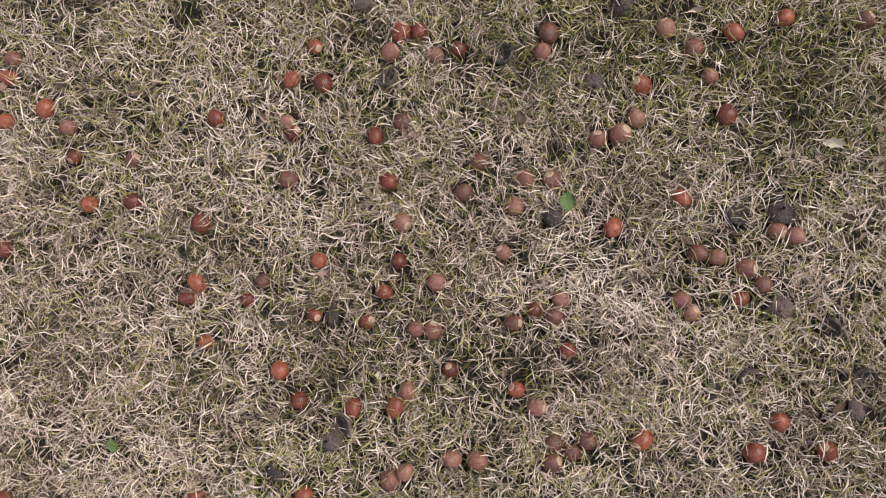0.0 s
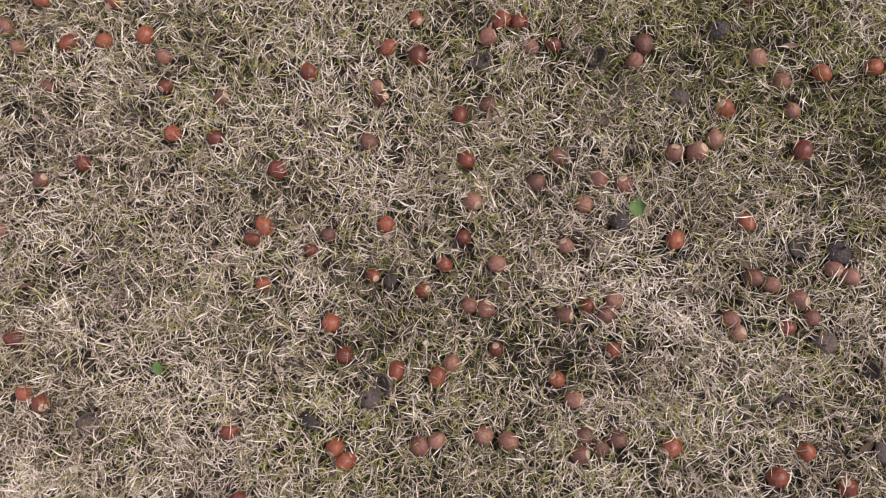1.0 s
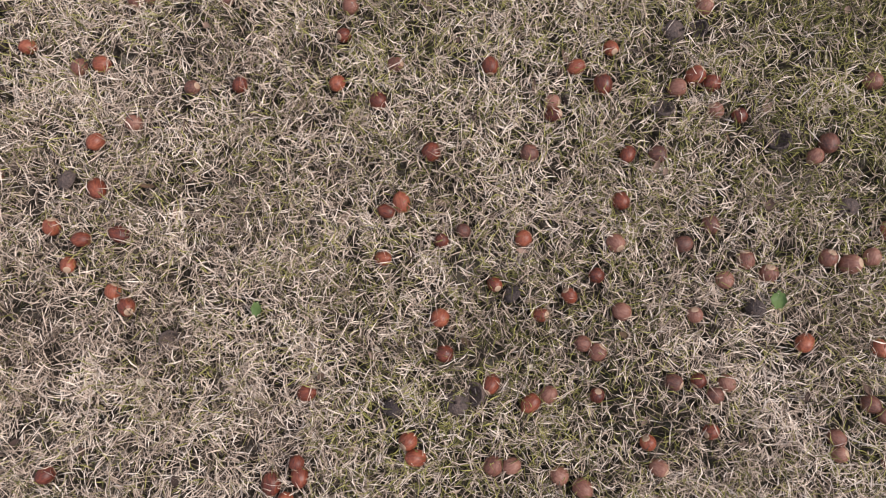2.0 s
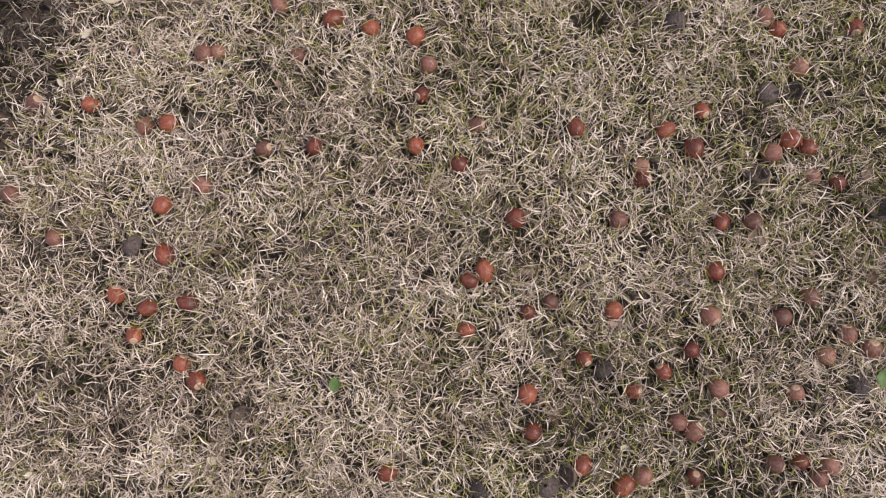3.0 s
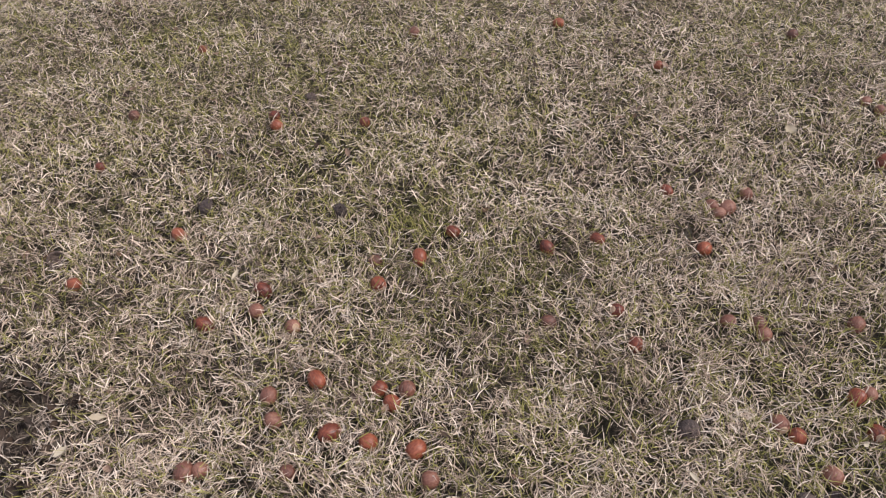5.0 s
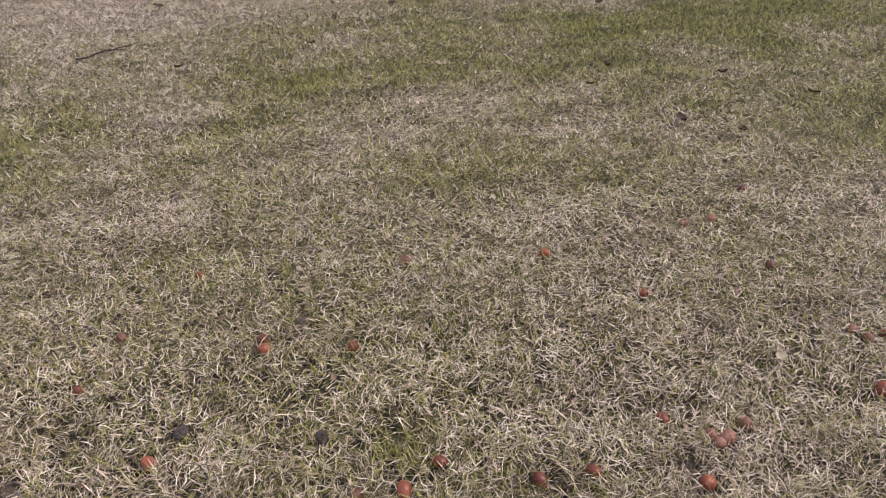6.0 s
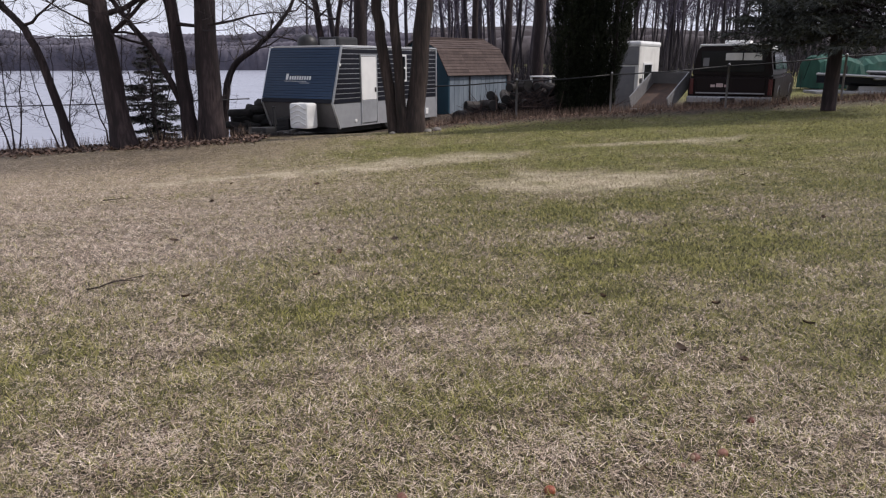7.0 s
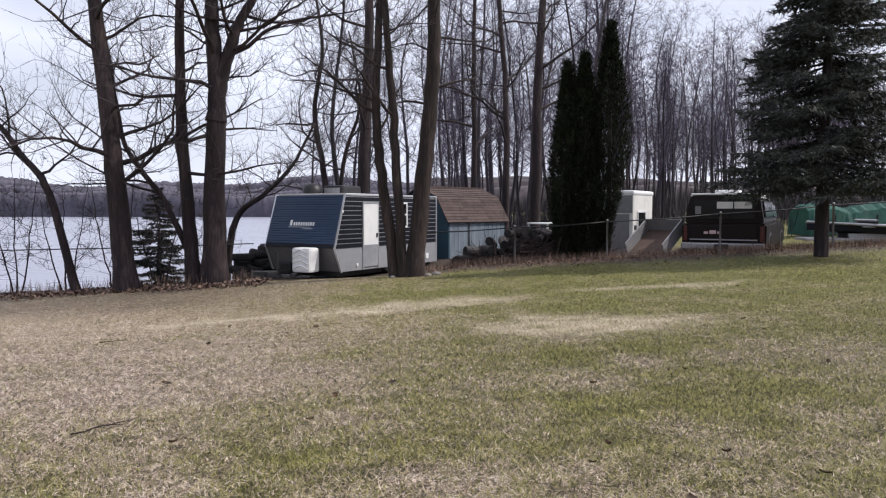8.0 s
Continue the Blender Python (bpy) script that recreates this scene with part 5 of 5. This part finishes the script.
NUTS = {
    "bright": [
        (0.086, 0.298), (0.143, 0.242), (-0.026, 0.339), (-0.038, 0.287), (-0.105, 0.246), (-0.191, 0.315), (-0.007, 0.189), (-0.017, 0.126),
        (-0.147, 0.075), (-0.052, 0.026), (-0.087, -0.001), (-0.125, -0.026), (-0.256, 0.072), (-0.271, 0.194), (-0.054, -0.129), (0.01, -0.188),
        (0.09, -0.173), (0.077, -0.109), (-0.139, -0.14), (-0.251, -0.078), (-0.257, -0.031), (-0.335, 0.048), (0.123, -0.31), (0.234, -0.379),
        (0.312, -0.415), (0.279, -0.361), (0.309, -0.209), (0.213, -0.06), (0.462, 0.093), (0.522, 0.078), (0.329, 0.086), (0.401, 0.002),
        (0.304, -0.065), (-0.297, -0.19), (-0.311, 0.124), (-0.331, 0.112), (-0.406, 0.446), (-0.468, 0.459), (-0.439, 0.515), (-0.346, 0.267),
        (-0.403, 0.292), (-0.396, 0.363), (-0.19, -0.117), (-0.743, 0.325),
    ],
    "bright_more": [
        (-0.54, 0.291), (-0.798, 0.091), (-0.703, 0.002), (-0.752, 0.073), (-0.7, 0.08), (-0.287, -0.211), (-0.442, -0.22), (-0.476, -0.248),
        (-0.778, -0.242), (-0.738, 0.145), (-0.742, 0.211), (-0.433, -0.131), (-0.455, -0.267), (-0.723, 0.655), (-0.544, 0.552), (-0.457, 0.537),
        (-0.519, 0.473), (-0.768, 0.038), (0.08, 0.452), (0.179, 0.453), (-0.074, 0.312), (-0.853, 0.352), (-0.948, 0.741), (-0.646, 0.719),
        (-0.468, 0.723), (-0.405, 0.774), (-0.201, 0.786), (-0.118, 0.804), (0.046, 0.776), (-0.114, 0.656), (0.017, 0.911), (-0.351, 0.83),
        (-0.804, 0.839), (-0.693, 1.156), (-0.684, 1.126), (-0.514, 1.126), (-0.993, 1.018), (-0.1, 1.468), (0.084, 1.287), (0.5, 1.121),
        (0.409, 0.967), (-0.097, 0.599),
    ],
    "dull": [
        (0.061, 0.281), (0.113, 0.25), (0.256, 0.203), (0.238, 0.185), (0.389, 0.137), (0.408, 0.098), (0.409, 0.056), (0.275, 0.042),
        (0.247, 0.05), (0.1, 0.094), (0.063, 0.068), (0.143, 0.047), (0.114, 0.021), (0.172, 0.029), (0.387, -0.154), (0.402, -0.169),
        (0.29, -0.136), (0.308, -0.151), (0.332, -0.178), (0.34, -0.205), (0.244, -0.178), (0.248, -0.199), (0.022, -0.267), (0.037, -0.287),
        (0.06, -0.282), (0.009, -0.288), (0.023, -0.219), (0.044, -0.111), (0.112, -0.112), (0.096, -0.127), (-0.052, -0.074), (-0.071, -0.063),
        (-0.116, -0.129), (-0.227, 0.085), (-0.138, 0.192), (0.074, -0.025), (0.604, 0.03), (-0.388, 0.406), (0.034, 0.189), (-0.323, 0.32),
        (0.302, 0.051), (-0.02, -0.021), (-0.026, 0.069), (-0.074, -0.245),
    ],
    "dull_more": [
        (-0.187, -0.22), (-0.164, -0.219), (-0.103, -0.231), (-0.568, 0.42), (-0.597, 0.494), (-0.607, 0.529), (-0.699, 0.424), (-0.679, 0.426),
        (-0.934, 0.355), (-0.776, 0.321), (-0.608, 0.288), (-0.691, 0.239), (-0.888, 0.166), (0.063, 0.47), (0.103, 0.398), (0.194, 0.509),
        (-0.215, 0.643), (0.044, 0.635), (0.086, 0.629), (-0.475, 0.771), (0.087, 0.609), (0.083, 0.873), (0.106, 0.864), (0.09, 0.852),
        (-0.973, 1.171), (-0.424, 1.449), (0.265, 1.595), (0.338, 1.614), (0.392, 1.385), (0.45, 1.143), (0.464, 1.112), (-0.591, 0.647),
        (-0.65, 0.679), (0.22, 0.62),
    ],
}
NUTS["bright_rest"] = [(0.414, 0.276), (-0.438, -0.237), (0.176, 0.505), (0.108, 0.288), (-0.185, 0.014), (-0.682, -0.019), (-0.89, 1.407), (0.484, 1.789)]
NUTS["dull_rest"] = [(0.319, 0.288), (0.404, 0.298), (0.41, 0.226), (-0.419, 0.534), (-0.106, 0.264), (-0.953, 0.225), (0.146, 0.894)]
CUPS = [
        (0.061, 0.361), (0.354, 0.19), (0.042, 0.253), (0.276, 0.116), (0.151, -0.016), (0.355, -0.115), (0.4, -0.136), (-0.319, -0.149),
        (-0.212, -0.129), (-0.234, -0.141), (0.39, -0.355), (0.364, -0.385), (0.344, -0.239), (0.272, -0.296), (0.192, 0.208), (0.385, -0.286),
        (-0.162, 0.001), (-0.621, -0.063), (-0.779, 0.157), (-0.056, 0.462), (0.094, 0.365), (-0.541, 0.887), (-0.774, 0.904), (-0.992, 0.791),
        (-0.628, 1.215),
]
rng = random.Random(11)
masters = {
    "bright": [acorn_master(M_NUT, "glossy orange-brown acorn lying in dry grass", l) for l in (1.0, 1.12, 1.25)],
    "dull": [acorn_master(M_NUT_OLD, "weathered dull brown acorn lying in dry grass", l) for l in (0.98, 1.1)],
}
for kind, places in NUTS.items():
    for x, y in places:
        master = rng.choice(masters[kind.split("_")[0]])
        s = rng.uniform(0.74, 1.0)
        m = Matrix.Translation(near(x, y, rng.uniform(-0.004, 0.003))) @ pose(0, 0, 0, rng.uniform(40, 140), rng.uniform(-25, 25), rng.uniform(0, 360)) @ Matrix.Scale(s, 4)
        copy_thing(master, m)
cup = cup_master()
for x, y in CUPS:
    m = Matrix.Translation(near(x, y, 0.001)) @ pose(0, 0, 0, rng.choice((rng.uniform(-55, 55), rng.uniform(120, 200))), rng.uniform(-30, 30), rng.uniform(0, 360)) @ Matrix.Scale(rng.uniform(0.85, 1.15), 4)
    copy_thing(cup, m)

for pattern in (*masters["bright"], *masters["dull"], cup):
    discard(pattern)

DARK_LEAVES = [(-0.61, 4.53), (0.47, 2.30), (-0.95, 3.53), (0.80, 2.84), (-3.51, 6.24), (-1.92, 7.64), (-1.72, 8.26), (-2.83, 8.69), (-2.50, 6.84), (-2.07, 4.64), (-0.91, 4.11), (-1.47, 3.14), (1.03, 2.55), (0.63, 2.18), (0.62, 4.36), (1.22, 4.79), (1.34, 4.82), (3.05, 7.81), (2.84, 6.88), (2.40, 4.98), (0.37, 2.98), (0.25, 2.73), (4.4, 10.9), (4.6, 11.6)]
PALE_LEAVES = [(0.43, 2.52), (-1.22, 1.97), (-1.07, 1.84), (0.25, 1.95), (-0.20, 1.75), (0.494, -0.088), (-0.69, 0.74), (0.27, 1.05), (-0.86, 0.45), (-0.83, 0.5)]
FRESH = [(0.175, -0.005), (-0.5, -0.02)]
dark = leaf_master("dead_leaf", M_DEAD, "curled dark brown dead leaf on the lawn", "leaf", 0.042, 0.3)
pale = leaf_master("pale_leaf", M_PALE, "small bleached dry leaf on the lawn", "leaf", 0.02, 0.3)
fresh = leaf_master("green_leaf", M_LEAF, "small fresh green leaf among dry grass", "leaf", 0.024, 0.2)
for master, places, lift in ((dark, DARK_LEAVES, 0.024), (pale, PALE_LEAVES, 0.01), (fresh, FRESH, 0.014)):
    for x, y in places:
        grow = (1 + 0.05 * max(0, y - 3)) if master is dark else 1.0
        copy_thing(master, Matrix.Translation(near(x, y, lift)) @ pose(0, 0, 0, rng.uniform(-25, 25), rng.uniform(-25, 25), rng.uniform(0, 360)) @ Matrix.Diagonal((grow * rng.uniform(0.6, 1.3), grow * rng.uniform(0.6, 1.5), rng.uniform(0.5, 1.6), 1)))

for pattern in (dark, pale, fresh):
    discard(pattern)


def stick(name, a, b, r, label):
    p, q = near(*a, 0.012), near(*b, 0.016)
    path = [p.lerp(q, u / 7) + Vector((rng.uniform(-1, 1), rng.uniform(-1, 1), rng.uniform(-0.3, 0.3))) * (q - p).length * 0.03 for u in range(8)]
    root = thing(name, Matrix.Translation(path[0]), label, "stick")
    verts, faces = [], []
    tube([v - path[0] for v in path], [r * (1 - 0.08 * i) for i in range(8)], 7, verts, faces)
    mesh_object("stem", verts, faces, M_BARK, root, True)
    verts, faces = [], []
    side = (q - p).cross(Vector((0, 0, 1))) * 0.12
    tube([path[4] - path[0], path[4] - path[0] + side + (q - p) * 0.1], [r * 0.6, r * 0.3], 5, verts, faces)
    mesh_object("spur", verts, faces, M_BARK, root)


stick("fallen_stick", (-2.02, 3.37), (-1.85, 3.66), 0.004, "thin bare brown stick lying on the lawn")
stick("fallen_twig", (-3.80, 7.37), (-3.60, 7.50), 0.005, "short bare twig lying on the lawn")


# ---- scraps in the turf ----
def scraps(name, n, xr, yr, long, wide, mat, label, category, seed, lift=0.012):
    """Small curled bits lying among the blades."""
    g = np.random.default_rng(seed)
    verts, faces = [], []
    for i in range(n):
        p = near(g.uniform(*xr), g.uniform(*yr), g.uniform(-0.006, lift))
        turn = Matrix.Rotation(g.uniform(0, 6.28), 3, "Z") @ Matrix.Rotation(g.normal(0, 0.45), 3, "X") @ Matrix.Rotation(g.normal(0, 0.35), 3, "Y")
        L, w, q = long * g.uniform(0.4, 1.1), wide * g.uniform(0.4, 1.1), len(verts)
        for u in (-1, -0.3, 0.4, 1):
            k = w * (1 - abs(u) ** 3 * 0.8) * g.uniform(0.7, 1.2)
            for side in (-1, 0, 1):
                verts.append(p + turn @ Vector((u * L / 2, side * k / 2, (abs(side) * 0.25 + u * u * 0.2) * w)))
        for r in range(3):
            for c in range(2):
                v = q + r * 3 + c
                faces.append((v, v + 3, v + 4, v + 1))
    tagged(mesh_object(name, verts, faces, mat, smooth_shade=True), label, category, kind="stuff")


scraps("leaf_scrap", 330, (-1.2, 0.8), (-0.6, 2.0), 0.022, 0.012, M_LITTER, "brown scraps of dead leaf in the grass", "leaf scraps", 91, 0.006)
scraps("dark_scrap", 160, (-1.2, 0.8), (-0.6, 2.4), 0.024, 0.010, M_DEAD, "dark rotted bits among the grass", "leaf scraps", 92, 0.004)
scraps("pale_scrap", 110, (-1.2, 0.8), (-0.6, 2.6), 0.014, 0.009, M_PALE, "bleached leaf bits among the grass", "leaf scraps", 93, 0.010)
scraps("soil_clod", 150, (-1.06, -0.86), (0.28, 0.6), 0.02, 0.014, M_DEAD, "dark clods and bits on bare soil", "soil", 94, 0.006)


# ---- stones and blocks by the trees ----
def field_stone(x, y, size, seed):
    g = random.Random(seed)
    root = thing("field_stone", pose(x, y, float(land(x, y)) + size * 0.2, 0, 0, g.uniform(0, 360)), "pale grey fieldstone at the foot of trees", "stone", "stones by the trees")
    bm = bmesh.new()
    bmesh.ops.create_icosphere(bm, subdivisions=2, radius=size)
    for v in bm.verts:
        v.co = Vector((v.co.x * 1.3, v.co.y, v.co.z * 0.65)) * (1 + 0.22 * noise.noise(v.co * 6 / size * 0.25 + Vector((seed, 0, 0))))
    part("stone", bm, M_STONE, root, smooth_shade=True)


for i, (x, y, size) in enumerate(((-0.50, 17.25, 0.08), (-0.28, 17.4, 0.10), (-1.35, 17.2, 0.07))):
    field_stone(x, y, size, 100 + i)


def concrete_block(x, y, turn):
    root = thing("concrete_block", pose(x, y, float(land(x, y)), 0, 0, turn), "grey hollow concrete block beside the trailer tongue", "block", "blocks by the trailer")
    for q in ((-0.2, 0.2, -0.1, -0.07), (-0.2, 0.2, 0.07, 0.1)):
        part("face_wall", boxed(q[0], q[1], q[2], q[3], 0, 0.19, 0.004), M_STONE, root)
    for x0 in (-0.2, -0.015, 0.17):
        part("web", boxed(x0, x0 + 0.03, -0.07, 0.07, 0, 0.19), M_STONE, root)


concrete_block(-4.75, 19.15, 25)
concrete_block(-5.15, 19.4, -40)

# ---- grass ----
def clear_of(x, y, places, r):
    """True where no nut or cup lies within r, on the lawn's own plan."""
    free = np.ones(len(x), bool)
    for px, py in places:
        c = near(px, py)
        free &= (x - c.x) ** 2 + (y - c.y) ** 2 > r * r
    return free


def build_grass():
    """Tufts of short bent blades lying every way: matted straw with green shoots between."""
    g = np.random.default_rng(3)
    xs, ys, ds = [], [], []
    for y0, y1, per in ((-0.95, 0.9, 7800), (0.9, 1.5, 5600), (1.5, 1.8, 3600)):
        lo, hi = (-1.5, 1.0) if y0 < 0 else (-0.55 - 0.72 * y1, -0.15 + 0.72 * y1)
        n = int(per * (hi - lo) * (y1 - y0))
        xs.append(g.uniform(lo, hi, n))
        ys.append(g.uniform(y0, y1, n))
        ds.append(np.full(n, max(1.0, (y0 + y1) / 2)))
    tx, ty, td = np.concatenate(xs), np.concatenate(ys), np.concatenate(ds)
    green, pale, bare = turf_values(tx, ty)
    keep = g.uniform(size=len(tx)) > 0.68 * bare
    keep &= g.uniform(size=len(tx)) > smooth(0.9, 1.7, ty)
    keep &= g.uniform(size=len(tx)) > smooth(-0.1, 0.3, walk_edge(tx, ty) + 0.06 * rolling(tx, ty, 0.3, 1))
    tx, ty, td, green, pale, bare = (a[keep] for a in (tx, ty, td, green, pale, bare))
    per = 10
    n = len(tx) * per

    def rep(a):
        return np.repeat(a, per)

    size = rep(td) ** 0.25
    is_green = g.uniform(size=n) < rep(np.clip(green, 0, 1)) * 0.95
    turn = np.repeat(g.uniform(0, 2 * np.pi, len(tx)), per) + g.normal(0, 1.1, n)
    bx = rep(tx) + g.normal(0, 0.010, n) * size
    by = rep(ty) + g.normal(0, 0.010, n) * size
    long = g.uniform(0.012, 0.040, n) / size * np.where(is_green, 0.95, 1.0)
    lean = np.radians(np.where(is_green, g.uniform(25, 78, n), np.where(g.uniform(size=n) < 0.2, g.uniform(30, 65, n), g.uniform(62, 94, n))))
    wide = g.uniform(0.00040, 0.00092, n) * size * np.where(is_green, 0.9, 1.0)
    layer = g.uniform(size=n) ** 1.5
    bz = land(bx, by) + 0.002 + 0.014 * layer
    c, s = np.cos(turn), np.sin(turn)
    bend = g.uniform(-0.35, 0.2, n)
    twist = turn + g.normal(0, 0.42, n)
    c2, s2 = np.cos(twist), np.sin(twist)
    h1, o1 = np.cos(lean) * long * 0.55, np.sin(lean) * long * 0.55
    lean2 = np.clip(lean - bend, 0.2, 1.8)
    h2, o2 = h1 + np.cos(lean2) * long * 0.45, np.sin(lean2) * long * 0.45
    roll = g.uniform(-0.9, 0.9, n)
    wx, wy, wz = -s * np.cos(roll) * wide, c * np.cos(roll) * wide, np.sin(roll) * wide
    P = np.empty((n, 4, 3), np.float32)
    P[:, 0] = np.stack([bx, by, bz], 1)
    P[:, 1] = np.stack([bx + c * o1 + wx, by + s * o1 + wy, bz + h1 + wz], 1)
    P[:, 2] = np.stack([bx + c * o1 - wx, by + s * o1 - wy, bz + h1 - wz], 1)
    P[:, 3] = np.stack([bx + c * o1 + c2 * o2, by + s * o1 + s2 * o2, bz + np.maximum(h2, -0.001)], 1)
    tone = np.clip(g.normal(0.62, 0.32, n) + 0.14 * g.normal(size=len(tx)).repeat(per) + 0.13 * rep(rolling(tx, ty, 0.13, 4)), 0, 1)
    lying = [p for rows in (*NUTS.values(), CUPS) for p in rows]
    free = clear_of(P[:, 2, 0], P[:, 2, 1], lying, 0.0105) & clear_of(P[:, 3, 0], P[:, 3, 1], lying, 0.007) & clear_of(bx, by, lying, 0.0105)
    free |= g.uniform(size=n) < 0.42
    P, tone, is_green, pale, bare = P[free], tone[free], is_green[free], rep(pale)[free], rep(bare)[free]
    n = len(P)
    me = bpy.data.meshes.new("grass")
    me.vertices.add(n * 4)
    me.vertices.foreach_set("co", P.ravel())
    me.loops.add(n * 6)
    me.loops.foreach_set("vertex_index", ((np.arange(n) * 4)[:, None] + np.array([[0, 1, 2, 2, 1, 3]])).astype(np.int32).ravel())
    me.polygons.add(n * 2)
    me.polygons.foreach_set("loop_start", np.arange(0, n * 6, 3, dtype=np.int32))
    me.update(calc_edges=True)
    for key, v in (("tone", tone), ("green", is_green * 1.0), ("pale", pale * 0.8), ("bare", bare * 0.7)):
        me.attributes.new(key, "FLOAT", "POINT").data.foreach_set("value", np.repeat(v, 4).astype(np.float32))
    me.materials.append(M_BLADE)
    tagged(new("grass", me), "short matted straw and green grass blades", "grass", kind="stuff")


def build_far_grass():
    """The lawn farther off: plain tapering blades, thinner on the ground with distance."""
    g = np.random.default_rng(8)
    P, tones, greens, pales, bares = [], [], [], [], []
    for y0, y1, per in ((-3.5, 0.8, 1800), (0.8, 1.6, 56000), (1.6, 2.3, 52000), (2.3, 3.1, 36000), (3.1, 4.0, 25000), (4.0, 5.0, 16000), (5.0, 6.6, 9500), (6.6, 8.4, 5200), (8.4, 10.6, 3000), (10.6, 13.4, 1600), (13.4, 17.4, 800)):
        lo, hi = (-4.5, 4.0) if y0 < 0 else (-1.0 - 0.64 * y1, 0.5 + 0.64 * y1)
        n = int(per * (hi - lo) * (y1 - y0))
        x, y = g.uniform(lo, hi, n), g.uniform(y0, y1, n)
        green, pale, bare = turf_values(x, y)
        keep = g.uniform(size=n) > np.maximum(0.85 * bare, smooth(1.6, 0.8, y) if y0 > 0 else smooth(0.25, -0.05, walk_edge(x, y)))
        keep &= g.uniform(size=n) > smooth(-0.1, 0.3, walk_edge(x, y) + 0.06 * rolling(x, y, 0.3, 1)) * (y0 > 0)
        x, y, green, pale, bare = (a[keep] for a in (x, y, green, pale, bare))
        n = len(x)
        is_green = g.uniform(size=n) < green
        a, t = g.uniform(0, 6.283, n), np.radians(np.where(is_green, g.uniform(45, 84, n), g.uniform(66, 95, n)))
        far = np.maximum(y, 1.2) / 1.2
        long, wide = g.uniform(0.014, 0.036, n) * far ** 0.2, g.uniform(0.00042, 0.00105, n) * far ** 0.6
        z = land(x, y) + 0.002 + 0.012 * g.uniform(size=n) ** 1.5
        c, s = np.cos(a), np.sin(a)
        P.append(np.stack([np.stack([x - s * wide, y + c * wide, z], 1), np.stack([x + s * wide, y - c * wide, z], 1),
                           np.stack([x + c * np.sin(t) * long, y + s * np.sin(t) * long, z + np.cos(t) * long], 1)], 1))
        # Over a quarter of the blades toned near black, standing for shaded gaps.
        tones.append(np.where(g.uniform(size=n) < 0.28, g.uniform(0, 0.10, n), np.clip(g.normal(0.65, 0.34, n) + 0.16 * rolling(x, y, 0.09, 5), 0, 1)))
        greens.append(is_green * 1.0)
        pales.append(pale)
        bares.append(bare * 0.5)
    P = np.concatenate(P).astype(np.float32)
    n = len(P)
    me = bpy.data.meshes.new("far_grass")
    me.vertices.add(n * 3)
    me.vertices.foreach_set("co", P.ravel())
    me.loops.add(n * 3)
    me.loops.foreach_set("vertex_index", np.arange(n * 3, dtype=np.int32))
    me.polygons.add(n)
    me.polygons.foreach_set("loop_start", np.arange(0, n * 3, 3, dtype=np.int32))
    me.update(calc_edges=True)
    for key, v in (("tone", tones), ("green", greens), ("pale", pales), ("bare", bares)):
        me.attributes.new(key, "FLOAT", "POINT").data.foreach_set("value", np.repeat(np.concatenate(v), 3).astype(np.float32))
    me.materials.append(M_BLADE)
    tagged(new("far_grass", me), "short straw and green lawn grass farther off", "grass", kind="stuff")


build_grass()
build_far_grass()
